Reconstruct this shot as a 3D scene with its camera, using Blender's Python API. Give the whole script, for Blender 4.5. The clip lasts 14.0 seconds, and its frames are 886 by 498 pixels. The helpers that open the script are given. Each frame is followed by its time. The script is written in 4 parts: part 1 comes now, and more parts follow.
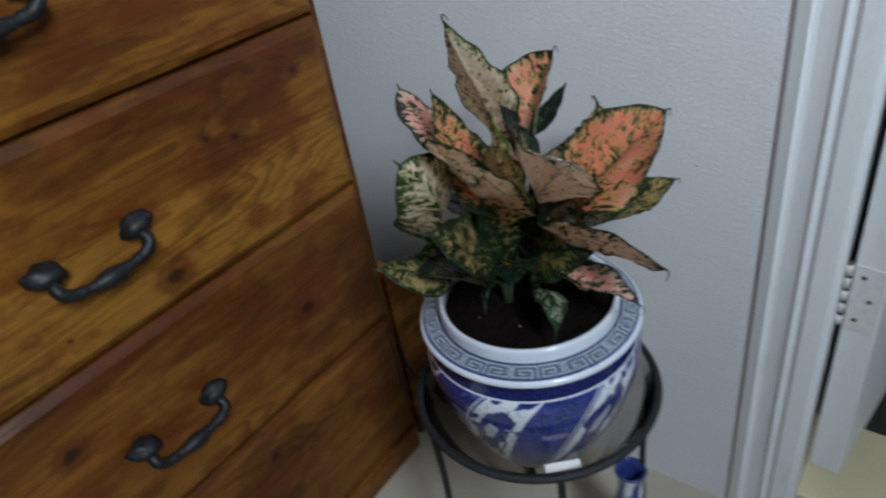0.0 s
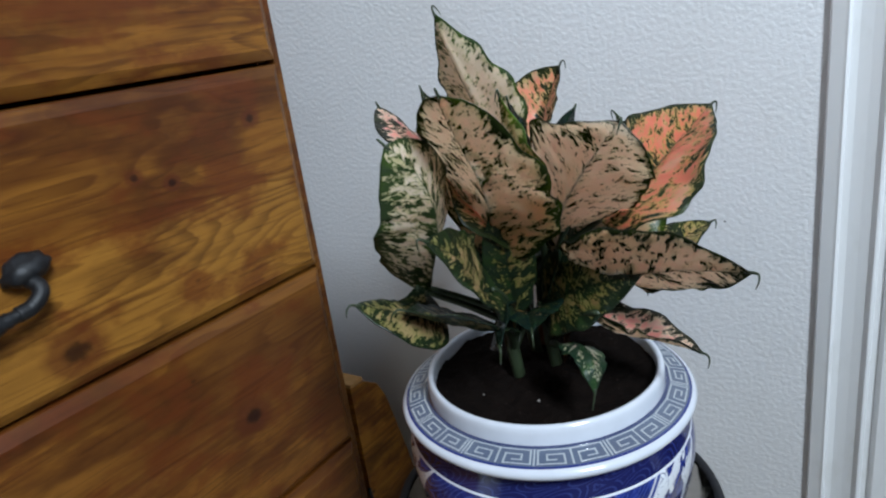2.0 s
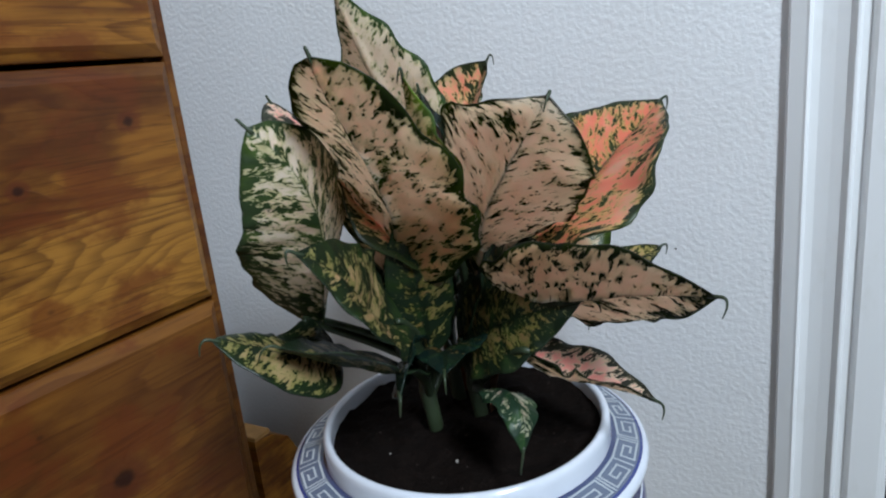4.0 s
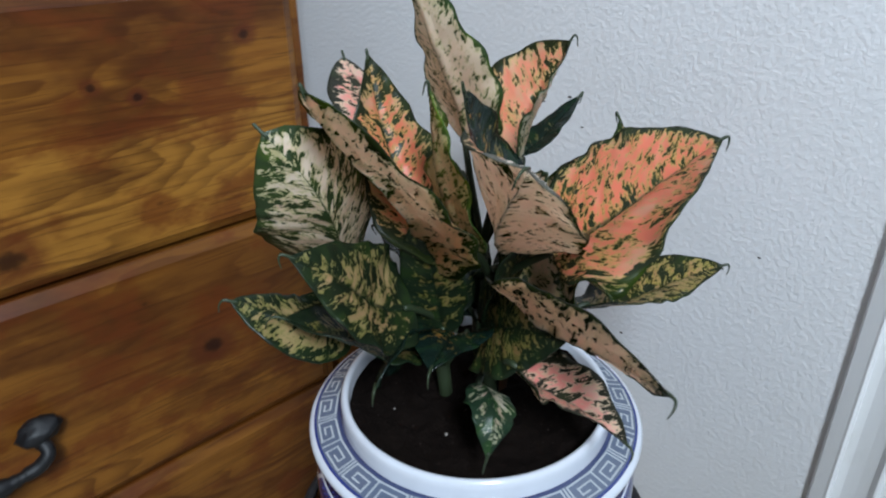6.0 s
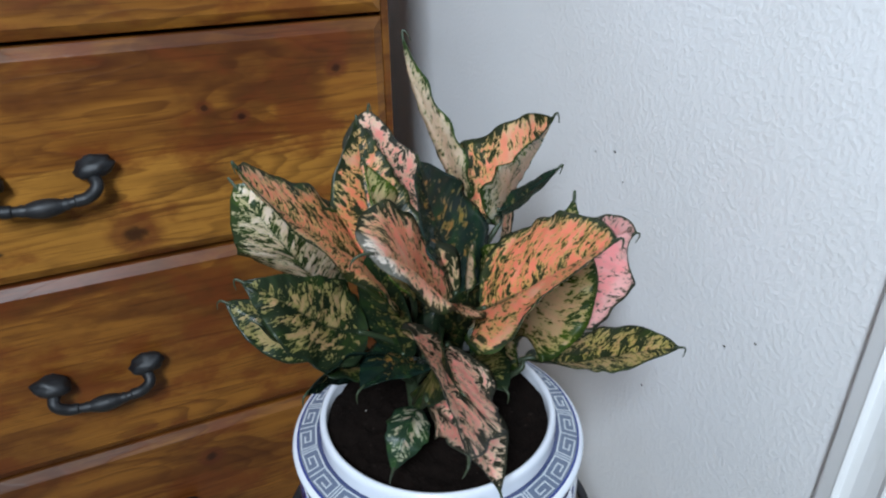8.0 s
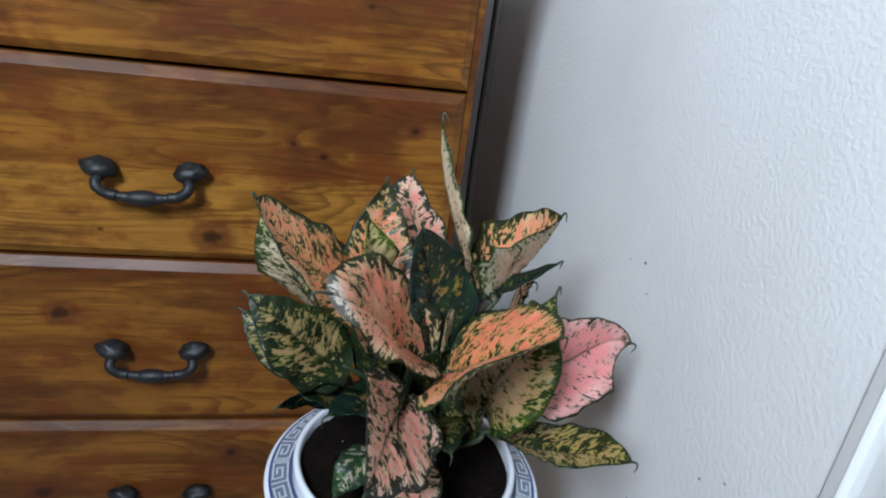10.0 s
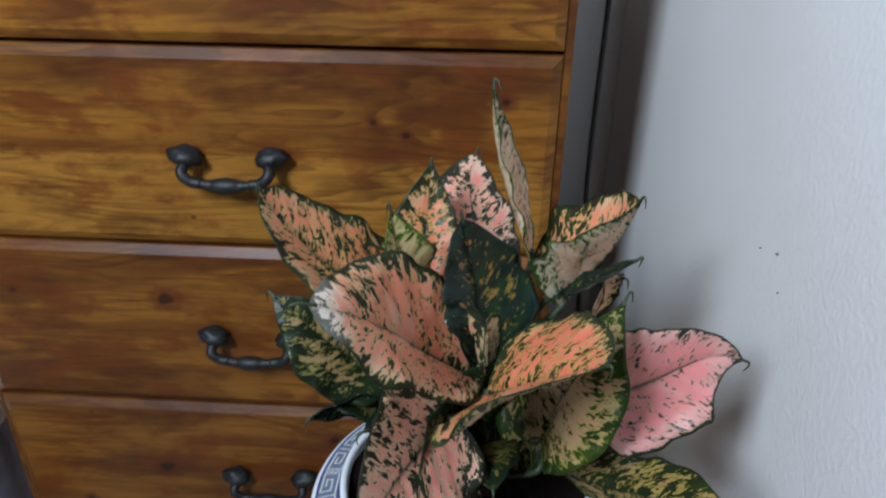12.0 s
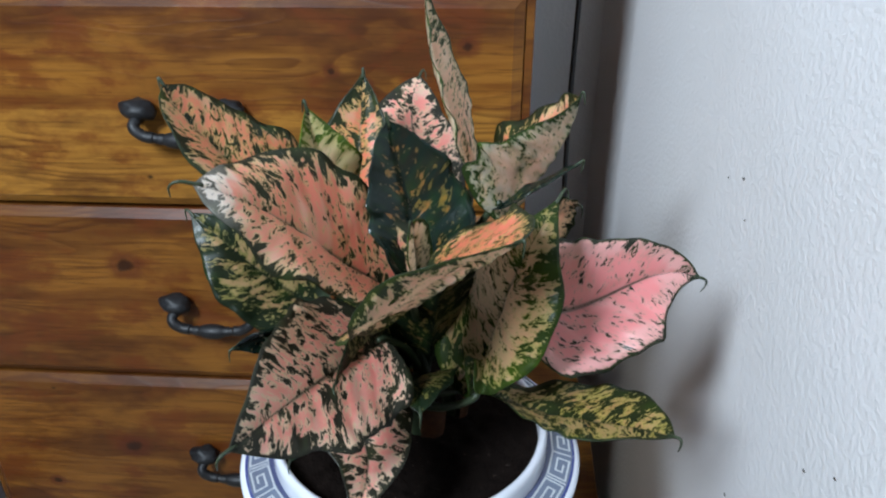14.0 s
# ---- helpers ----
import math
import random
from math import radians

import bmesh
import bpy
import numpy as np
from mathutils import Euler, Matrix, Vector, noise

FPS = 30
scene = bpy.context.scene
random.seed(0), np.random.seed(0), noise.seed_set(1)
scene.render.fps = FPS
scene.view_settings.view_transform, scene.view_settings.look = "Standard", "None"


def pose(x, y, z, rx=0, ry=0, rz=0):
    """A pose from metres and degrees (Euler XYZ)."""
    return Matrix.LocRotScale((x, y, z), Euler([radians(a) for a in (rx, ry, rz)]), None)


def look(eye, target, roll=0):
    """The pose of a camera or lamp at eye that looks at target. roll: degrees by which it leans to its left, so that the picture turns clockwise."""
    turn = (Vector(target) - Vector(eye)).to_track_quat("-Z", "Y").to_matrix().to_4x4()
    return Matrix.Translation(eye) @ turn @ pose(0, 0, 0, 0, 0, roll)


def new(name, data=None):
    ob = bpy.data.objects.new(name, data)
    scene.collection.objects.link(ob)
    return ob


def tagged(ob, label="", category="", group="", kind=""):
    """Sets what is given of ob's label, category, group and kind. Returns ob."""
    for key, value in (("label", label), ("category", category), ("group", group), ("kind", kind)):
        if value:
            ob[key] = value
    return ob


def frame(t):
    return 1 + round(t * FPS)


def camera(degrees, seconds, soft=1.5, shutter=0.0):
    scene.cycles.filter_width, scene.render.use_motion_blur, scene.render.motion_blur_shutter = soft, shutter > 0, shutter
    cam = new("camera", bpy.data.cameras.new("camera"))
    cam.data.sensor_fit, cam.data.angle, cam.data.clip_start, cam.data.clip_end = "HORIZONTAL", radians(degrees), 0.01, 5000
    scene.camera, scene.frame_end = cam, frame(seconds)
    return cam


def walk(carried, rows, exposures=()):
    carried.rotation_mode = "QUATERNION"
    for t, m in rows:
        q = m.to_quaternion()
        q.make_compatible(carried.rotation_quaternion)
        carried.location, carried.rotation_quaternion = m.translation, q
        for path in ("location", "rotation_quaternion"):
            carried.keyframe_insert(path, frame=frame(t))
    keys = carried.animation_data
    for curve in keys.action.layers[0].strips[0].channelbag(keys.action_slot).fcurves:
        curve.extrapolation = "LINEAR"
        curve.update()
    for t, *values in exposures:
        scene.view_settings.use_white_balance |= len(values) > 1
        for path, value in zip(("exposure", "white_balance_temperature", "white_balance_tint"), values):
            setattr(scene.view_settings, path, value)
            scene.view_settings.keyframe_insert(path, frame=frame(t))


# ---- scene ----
cam = camera(66.6, 14.0, soft=2.1, shutter=0.5)
PATH = [
    (0, (0.003, 0.266, 0.943), (-1.104, 1.523, -0.151), -9.9),
    (0.5, (-0.012, 0.266, 0.905), (-1.287, 1.493, -0.028), -13.8),
    (1, (-0.043, 0.299, 0.849), (-1.198, 1.724, 0.052), -9.1),
    (1.5, (-0.055, 0.293, 0.806), (-1.185, 1.771, 0.071), -8.9),
    (2, (-0.084, 0.302, 0.779), (-1.169, 1.856, 0.14), -7.9),
    (2.5, (-0.092, 0.316, 0.741), (-1.08, 1.939, 0.116), -5.7),
    (3, (-0.107, 0.333, 0.732), (-1.062, 2.025, 0.258), -5.8),
    (5.5, (-0.096, 0.449, 0.763), (-1.224, 1.89, -0.045), -3.3),
    (6, (-0.047, 0.454, 0.808), (-1.328, 1.702, -0.088), -0.6),
    (6.5, (-0.017, 0.476, 0.813), (-1.415, 1.59, -0.083), 0.8),
    (7, (0.016, 0.496, 0.825), (-1.488, 1.411, -0.123), -0.0),
    (7.5, (0.041, 0.54, 0.847), (-1.511, 1.38, -0.094), 0.2),
    (8, (0.077, 0.567, 0.875), (-1.529, 1.3, -0.066), -0.7),
    (10.5, (0.142, 0.645, 0.9), (-1.656, 1.019, 0.107), 9.5),
    (11, (0.122, 0.648, 0.897), (-1.641, 0.954, 0.003), 7.9),
    (11.5, (0.099, 0.678, 0.89), (-1.68, 0.812, -0.014), 4.1),
    (12, (0.068, 0.731, 0.886), (-1.717, 0.652, -0.011), 1.0),
    (12.5, (0.055, 0.759, 0.867), (-1.625, 0.518, -0.19), 0.1),
    (13, (0.057, 0.788, 0.84), (-1.658, 0.625, -0.177), -0.4),
    (13.5, (0.059, 0.784, 0.819), (-1.707, 0.671, -0.114), 0.6),
    (14, (0.064, 0.78, 0.816), (-1.739, 0.669, -0.041), -0.0),
]
EXPOSURES = [(0.0, -0.72), (0.5, -0.5), (1.0, -0.25), (1.5, -0.15), (3.0, -0.1), (5.5, -0.1), (6.5, 0.0), (7.5, 0.1), (10.5, 0.0), (11.5, -0.1), (12.5, -0.05), (13.0, 0.1), (14.0, 0.25)]
walk(cam, [(t, look(eye, target, roll)) for t, eye, target, roll in PATH], EXPOSURES)
WINDOW = 87.0

# ---------------------------------------------------------------- light
world = bpy.data.worlds.new("world")
scene.world = world
world.use_nodes = True
_bg = world.node_tree.nodes["Background"]
_sky = world.node_tree.nodes.new("ShaderNodeTexSky")
_sky.sky_type, _sky.sun_disc, _sky.sun_elevation, _sky.sun_rotation = "NISHITA", False, radians(40), radians(130)
world.node_tree.links.new(_sky.outputs[0], _bg.inputs[0])
_bg.inputs[1].default_value = 0.12


def area_lamp(name, eye, target, sx, sy, watts, colour):
    data = bpy.data.lights.new(name, "AREA")
    data.shape, data.size, data.size_y, data.energy, data.color = "RECTANGLE", sx, sy, watts, colour
    ob = new(name, data)
    ob.matrix_world = look(eye, target)
    return ob


# daylight in the opening of the high window
area_lamp("window_light", (0.975, -0.11, 1.96), (-1.0, -0.05, 1.80), 0.38, 0.82, WINDOW, (0.75, 0.875, 1.0))


# ---------------------------------------------------------------- materials
def material(name, rough=0.6, metal=0.0, spec=0.5):
    m = bpy.data.materials.new(name)
    m.use_nodes = True
    nt = m.node_tree
    b = nt.nodes["Principled BSDF"]
    b.inputs["Roughness"].default_value, b.inputs["Metallic"].default_value = rough, metal
    b.inputs["Specular IOR Level"].default_value = spec
    return m, nt, b


class Net:
    """Short hand for node trees."""

    def __init__(self, nt):
        self.nt = nt

    def put(self, socket, value):
        if isinstance(value, bpy.types.NodeSocket):
            self.nt.links.new(value, socket)
        elif value is not None:
            socket.default_value = value

    def node(self, kind, **inputs):
        n = self.nt.nodes.new(kind)
        for key, value in inputs.items():
            self.put(n.inputs[key.replace("_", " ")], value)
        return n

    def math(self, op, a, b=None, clamp=False):
        n = self.nt.nodes.new("ShaderNodeMath")
        n.operation, n.use_clamp = op, clamp
        self.put(n.inputs[0], a)
        self.put(n.inputs[1], b)
        return n.outputs[0]

    def mix(self, fac, a, b, mode="MIX"):
        n = self.nt.nodes.new("ShaderNodeMix")
        n.data_type, n.blend_type = "RGBA", mode
        self.put(n.inputs[0], fac)
        self.put(n.inputs[6], a)
        self.put(n.inputs[7], b)
        return n.outputs[2]

    def ramp(self, fac, *stops):
        n = self.nt.nodes.new("ShaderNodeValToRGB")
        while len(n.color_ramp.elements) < len(stops):
            n.color_ramp.elements.new(0.5)
        for e, (pos, col) in zip(n.color_ramp.elements, stops):
            e.position = pos
            e.color = (*col, 1) if isinstance(col, tuple) else (col, col, col, 1)
        self.put(n.inputs[0], fac)
        return n.outputs[0]

    def step(self, x, lo, hi):
        n = self.nt.nodes.new("ShaderNodeMapRange")
        n.interpolation_type = "SMOOTHSTEP"
        for k, v in ((0, x), (1, lo), (2, hi), (3, 0.0), (4, 1.0)):
            self.put(n.inputs[k], v)
        return n.outputs[0]

    def noise(self, vector, scale, detail=3.0, rough=0.55, distort=0.0):
        n = self.node("ShaderNodeTexNoise", Vector=vector, Scale=scale, Detail=detail, Roughness=rough, Distortion=distort)
        return n.outputs[0]

    def coords(self, which="Object"):
        return self.nt.nodes.new("ShaderNodeTexCoord").outputs[which]

    def scaled(self, vector, sx, sy, sz, dx=0.0, dy=0.0, dz=0.0):
        n = self.node("ShaderNodeMapping", Vector=vector)
        n.inputs["Scale"].default_value, n.inputs["Location"].default_value = (sx, sy, sz), (dx, dy, dz)
        return n.outputs[0]

    def split(self, vector):
        return self.node("ShaderNodeSeparateXYZ", Vector=vector).outputs

    def join(self, x=0.0, y=0.0, z=0.0):
        n = self.nt.nodes.new("ShaderNodeCombineXYZ")
        for k, v in enumerate((x, y, z)):
            self.put(n.inputs[k], v)
        return n.outputs[0]

    def bump(self, height, strength, distance, bsdf):
        n = self.node("ShaderNodeBump", Height=height, Strength=strength, Distance=distance)
        self.nt.links.new(n.outputs[0], bsdf.inputs["Normal"])
        return n


def wall_paint(name="wall_paint", colour=(0.76, 0.765, 0.78), lumpy=1.0):
    """Rolled paint over sprayed orange peel: rounded lumps some millimetres wide, and a few scuffs."""
    m, nt, b = material(name, 0.62, spec=0.35)
    n = Net(nt)
    c = n.coords()
    stain = n.noise(c, 5.0, 4)
    scuff = n.step(n.noise(n.scaled(c, 3, 3, 1), 16.0, 4, 0.7), 0.62, 0.80)
    col = n.mix(n.step(stain, 0.35, 0.75), (*colour, 1), (colour[0] * 0.95, colour[1] * 0.945, colour[2] * 0.935, 1))
    n.put(b.inputs["Base Color"], n.mix(n.math("MULTIPLY", scuff, 0.25), col, (colour[0] * 0.82, colour[1] * 0.80, colour[2] * 0.78, 1)))
    big = n.step(n.noise(c, 205.0, 2.0, 0.5), 0.36, 0.66)
    small = n.noise(n.scaled(c, 1, 1, 1, 4.0), 330.0, 2.0, 0.5)
    n.bump(n.math("ADD", big, n.math("MULTIPLY", small, 0.60)), 0.24 * lumpy, 0.0011, b)
    return m


def trim_paint(name="trim_paint", colour=(0.80, 0.81, 0.82), rough=0.35):
    m, nt, b = material(name, rough)
    n = Net(nt)
    c = n.coords()
    dirt = n.step(n.noise(n.scaled(c, 3, 3, 1.2), 9.0, 5, 0.65), 0.52, 0.8)
    n.put(b.inputs["Base Color"], n.mix(dirt, (*colour, 1), (colour[0] * 0.86, colour[1] * 0.85, colour[2] * 0.82, 1)))
    n.bump(n.noise(n.scaled(c, 60, 60, 6), 3.0, 2), 0.12, 0.001, b)
    return m


def carpet(name, low, high):
    m, nt, b = material(name, 0.95, spec=0.1)
    n = Net(nt)
    c = n.coords()
    tuft = n.noise(c, 420.0, 2, 0.6)
    wide = n.noise(c, 11.0, 4)
    n.put(b.inputs["Base Color"], n.mix(n.math("ADD", n.math("MULTIPLY", tuft, 0.6), n.math("MULTIPLY", wide, 0.4)), (*low, 1), (*high, 1)))
    n.bump(tuft, 0.5, 0.003, b)
    return m


def pine(name, knots=(), seam=None, shift=0.0, heart=0.0):
    """Stained pine with its grain along y. knots: places (y, z, size) of dark knots; seam: the height at which two
    boards are glued; heart: how far the tone goes to dark red-brown, paler below zero.
    """
    m, nt, b = material(name, 0.48, spec=0.24)
    n = Net(nt)
    c = n.coords()
    x, y, z = n.split(c)
    # the grain bends round every knot
    warp = n.math("MULTIPLY", n.math("SUBTRACT", n.noise(n.scaled(c, 3.0, 2.6, 5.0, shift, shift * 1.7), 1.0, 3), 0.5), 0.035)
    zz = n.math("ADD", z, warp)
    knot_mask, ring_mask = None, None
    for ky, kz, size in knots:
        d = n.math("SQRT", n.math("ADD", n.math("POWER", n.math("MULTIPLY", n.math("SUBTRACT", y, ky), 0.80), 2.0), n.math("POWER", n.math("SUBTRACT", z, kz), 2.0)))
        fall = n.math("EXPONENT", n.math("MULTIPLY", d, -1.0 / (size * 1.9)))
        zz = n.math("ADD", zz, n.math("MULTIPLY", fall, n.math("MULTIPLY", n.math("SIGN", n.math("SUBTRACT", z, kz)), size * 0.8)))
        wob = n.math("MULTIPLY", n.math("SUBTRACT", n.noise(c, 90.0, 2), 0.5), size * 0.9)
        core = n.math("SUBTRACT", 1.0, n.step(n.math("ADD", d, wob), size * 0.35, size * 0.95))
        ring = n.math("SUBTRACT", 1.0, n.step(n.math("ADD", d, wob), size * 1.1, size * 2.1))
        knot_mask = core if knot_mask is None else n.math("MAXIMUM", knot_mask, core)
        ring_mask = ring if ring_mask is None else n.math("MAXIMUM", ring_mask, ring)
    if seam is not None:
        lower = n.math("LESS_THAN", z, n.math("ADD", seam, n.math("MULTIPLY", n.math("SUBTRACT", y, 0.4), 0.01)))
        zz = n.math("ADD", zz, n.math("MULTIPLY", lower, 0.37))
    v = n.join(n.math("MULTIPLY", x, 3.0), n.math("ADD", n.math("MULTIPLY", y, 1.5), shift), zz)
    rings = n.noise(n.scaled(v, 1, 1.6, 30), 1.3, 5.0, 0.62, 0.8)
    figure = n.math("MULTIPLY", n.noise(n.scaled(v, 0.5, 0.75, 6.5), 1.4, 3.4, 0.46), 26.0)
    bands = n.math("FRACT", figure)
    bands = n.math("MULTIPLY", n.step(bands, 0.25, 0.90), n.math("SUBTRACT", 1.0, n.step(bands, 0.90, 1.0)))
    pores = n.noise(n.scaled(c, 40, 10, 460), 1.0, 4, 0.65)
    streaks = n.noise(n.scaled(v, 2, 2.4, 120, shift), 1.0, 3, 0.6)
    blotch = n.noise(n.scaled(c, 3, 3.2, 9.0, shift), 1.6, 5, 0.62)
    cloud = n.noise(n.scaled(c, 3, 1.1, 5.2, shift * 2.0), 2.2, 3, 0.5)
    light, mid, red, dark = (0.290, 0.120, 0.0165, 1), (0.158, 0.050, 0.0068, 1), (0.040, 0.0085, 0.0022, 1), (0.009, 0.003, 0.002, 1)
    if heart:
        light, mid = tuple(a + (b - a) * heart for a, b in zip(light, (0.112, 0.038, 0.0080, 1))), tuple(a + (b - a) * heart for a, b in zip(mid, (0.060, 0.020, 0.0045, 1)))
    amber = (0.096, 0.034, 0.0070, 1)
    col = n.mix(n.step(rings, 0.38, 0.70), light, mid)
    col = n.mix(n.math("MULTIPLY", n.step(cloud, 0.44, 0.62), 0.62), col, amber)
    if seam is not None:
        col = n.mix(n.math("MULTIPLY", lower, 0.75), col, (0.30, 0.135, 0.022, 1))
    patchy = n.step(n.noise(n.scaled(c, 1, 2.0, 6.0, shift * 3.0), 2.0, 2), 0.36, 0.62)
    col = n.mix(n.math("MULTIPLY", bands, n.math("ADD", 0.06, n.math("MULTIPLY", patchy, 0.46))), col, red)
    col = n.mix(n.math("MULTIPLY", n.step(blotch, 0.47, 0.62), 0.62), col, red)
    ruddy = n.noise(n.scaled(c, 4, 7.0, 13.0, shift * 1.3), 1.7, 4, 0.65)
    col = n.mix(n.math("MULTIPLY", n.step(ruddy, 0.48, 0.64), 0.70), col, (0.105, 0.024, 0.0050, 1))
    col = n.mix(n.math("MULTIPLY", n.step(streaks, 0.56, 0.72), 0.50), col, red)
    col = n.mix(n.math("MULTIPLY", n.step(pores, 0.52, 0.68), 0.52), col, red)
    if knot_mask is not None:
        col = n.mix(n.math("MULTIPLY", ring_mask, 0.62), col, (0.070, 0.013, 0.005, 1))
        col = n.mix(n.math("MULTIPLY", knot_mask, 0.78), col, dark)
    specks = n.step(n.node("ShaderNodeTexVoronoi", Vector=n.scaled(c, 1, 9, 14, shift), Scale=1.0).outputs["Distance"], 0.0, 0.05)
    col = n.mix(n.math("SUBTRACT", 1.0, specks), col, dark)
    n.put(b.inputs["Base Color"], col)
    n.put(b.inputs["Roughness"], n.math("ADD", 0.31, n.math("MULTIPLY", blotch, 0.18)))
    n.bump(n.math("ADD", n.math("MULTIPLY", pores, 0.5), n.math("MULTIPLY", bands, 0.5)), 0.18, 0.0012, b)
    return m


def iron(name, colour=(0.0065, 0.007, 0.0085), rough=0.50):
    m, nt, b = material(name, rough, 0.15)
    n = Net(nt)
    c = n.coords()
    worn = n.noise(c, 130.0, 4, 0.6)
    n.put(b.inputs["Base Color"], n.mix(n.step(worn, 0.45, 0.8), (*colour, 1), (colour[0] * 2.0, colour[1] * 2.0, colour[2] * 2.1, 1)))
    n.put(b.inputs["Roughness"], n.math("ADD", rough - 0.12, n.math("MULTIPLY", worn, 0.3)))
    n.bump(n.noise(c, 210.0, 3), 0.35, 0.0012, b)
    return m


def plain(name, colour, rough=0.5, metal=0.0, vary=0.12, scale=40.0, bump=0.0):
    m, nt, b = material(name, rough, metal)
    n = Net(nt)
    t = n.noise(n.coords(), scale, 4)
    n.put(b.inputs["Base Color"], n.mix(t, tuple(v * (1 - vary) for v in colour) + (1,), tuple(min(1, v * (1 + vary)) for v in colour) + (1,)))
    if bump:
        n.bump(t, bump, 0.002, b)
    return m


def glaze(name, colour, rough=0.14):
    m, nt, b = material(name, rough)
    n = Net(nt)
    t = n.noise(n.coords(), 60.0, 4)
    n.put(b.inputs["Base Color"], n.mix(t, tuple(v * 0.90 for v in colour) + (1,), tuple(min(1, v * 1.06) for v in colour) + (1,)))
    b.inputs["Coat Weight"].default_value = 0.5
    b.inputs["Coat Roughness"].default_value = 0.08
    return m


def porcelain(name, panels, shoulder=True):
    """White porcelain painted in cobalt: slanting panels, by turns dark with scrolls and white with blossoms."""
    m, nt, b = material(name, 0.14)
    n = Net(nt)
    u, v, _ = n.split(n.coords("UV"))
    wob = n.noise(n.join(n.math("MULTIPLY", u, 60.0), n.math("MULTIPLY", v, 14.0), 0.0), 1.0, 3)
    s = n.math("ADD", n.math("MULTIPLY", n.math("SUBTRACT", u, 0.054), float(panels)), n.math("MULTIPLY", v, -1.10))
    f = n.math("FRACT", s)
    white_panel = n.math("MULTIPLY", n.step(f, 0.50, 0.515), n.math("SUBTRACT", 1.0, n.step(f, 0.965, 0.98)))
    rim = n.math("MULTIPLY", n.step(f, 0.455, 0.465), n.math("SUBTRACT", 1.0, n.step(f, 0.475, 0.485)))
    p = n.join(n.math("MULTIPLY", f, 1.15), n.math("MULTIPLY", v, 1.3), n.math("MULTIPLY", n.math("FLOOR", s), 7.3))

    def blossom(cf, cv, size, petals, turn):
        dx = n.math("MULTIPLY", n.math("SUBTRACT", f, cf), 1.15)
        dy = n.math("MULTIPLY", n.math("SUBTRACT", v, cv), 1.3)
        r = n.math("SQRT", n.math("ADD", n.math("MULTIPLY", dx, dx), n.math("MULTIPLY", dy, dy)))
        lobes = n.math("SINE", n.math("ADD", n.math("MULTIPLY", n.math("ARCTAN2", dy, dx), petals), turn))
        ragged = n.math("MULTIPLY", n.math("SUBTRACT", n.noise(p, 11.0, 3), 0.5), size * 2.2)
        edge = n.math("ADD", n.math("ADD", size, n.math("MULTIPLY", lobes, size * 0.14)), ragged)
        full = n.step(n.math("SUBTRACT", edge, r), 0.0, 0.012)
        heart = n.step(n.math("SUBTRACT", size * 0.30, n.math("ADD", r, n.math("MULTIPLY", ragged, 0.5))), 0.0, 0.012)
        return n.math("MULTIPLY", full, n.math("SUBTRACT", 1.0, n.math("MULTIPLY", heart, 0.7 if size > 0.1 else 0.0)))

    dots = blossom(0.73, 0.50, 0.200, 5.0, 0.6)
    for one in ((0.85, 0.73, 0.090, 3.0, 1.2), (0.62, 0.30, 0.080, 4.0, 0.2), (0.86, 0.34, 0.060, 3.0, 2.0), (0.74, 0.18, 0.070, 4.0, 1.0), (0.60, 0.74, 0.055, 3.0, 0.0)):
        dots = n.math("MAXIMUM", dots, blossom(*one))
    sprig = n.noise(p, 8.5, 2, 0.5, 1.2)
    sprig = n.math("MULTIPLY", n.step(sprig, 0.485, 0.495), n.math("SUBTRACT", 1.0, n.step(sprig, 0.505, 0.515)))
    dots = n.math("MAXIMUM", dots, n.math("MULTIPLY", sprig, 0.7))
    cell = n.node("ShaderNodeTexVoronoi", Vector=p, Scale=3.4, Randomness=0.35).outputs["Distance"]
    curl = n.math("FRACT", n.math("MULTIPLY", n.math("ADD", cell, n.math("MULTIPLY", wob, 0.05)), 8.0))
    scroll = n.math("MULTIPLY", n.step(curl, 0.40, 0.50), n.math("SUBTRACT", 1.0, n.step(curl, 0.60, 0.72)))
    white, deep, blue, pale = (0.74, 0.77, 0.83, 1), (0.012, 0.020, 0.125, 1), (0.026, 0.046, 0.25, 1), (0.075, 0.12, 0.38, 1)
    wash = n.mix(n.step(wob, 0.35, 0.68), deep, blue)
    dark_side = n.mix(n.math("MULTIPLY", scroll, 0.60), wash, pale)
    col = n.mix(white_panel, dark_side, n.mix(dots, white, wash))
    col = n.mix(n.math("MULTIPLY", rim, 0.75), col, white)
    # bands: dark under the shoulder, white line, plain foot
    if shoulder:
        col = n.mix(n.step(v, 0.732, 0.736), col, white)
        col = n.mix(n.step(v, 0.746, 0.750), col, n.mix(n.math("MULTIPLY", scroll, 0.22), (0.010, 0.012, 0.075, 1), pale))
    foot = n.math("SUBTRACT", 1.0, n.step(v, 0.02, 0.03))
    col = n.mix(foot, col, white)
    n.put(b.inputs["Base Color"], col)
    b.inputs["Coat Weight"].default_value = 0.6
    b.inputs["Coat Roughness"].default_value = 0.06
    return m


def clear_plastic(name, scuffs=0.12, tint=(0.93, 0.94, 0.94)):
    m, nt, b = material(name, 0.10)
    b.inputs["Transmission Weight"].default_value = 1.0
    b.inputs["IOR"].default_value = 1.04
    n = Net(nt)
    scuff = n.noise(n.coords(), 35.0, 5, 0.7)
    n.put(b.inputs["Base Color"], n.mix(scuff, tuple(v * 0.9 for v in tint) + (1,), (*tint, 1)))
    n.put(b.inputs["Roughness"], n.math("MULTIPLY", scuff, scuffs))
    return m


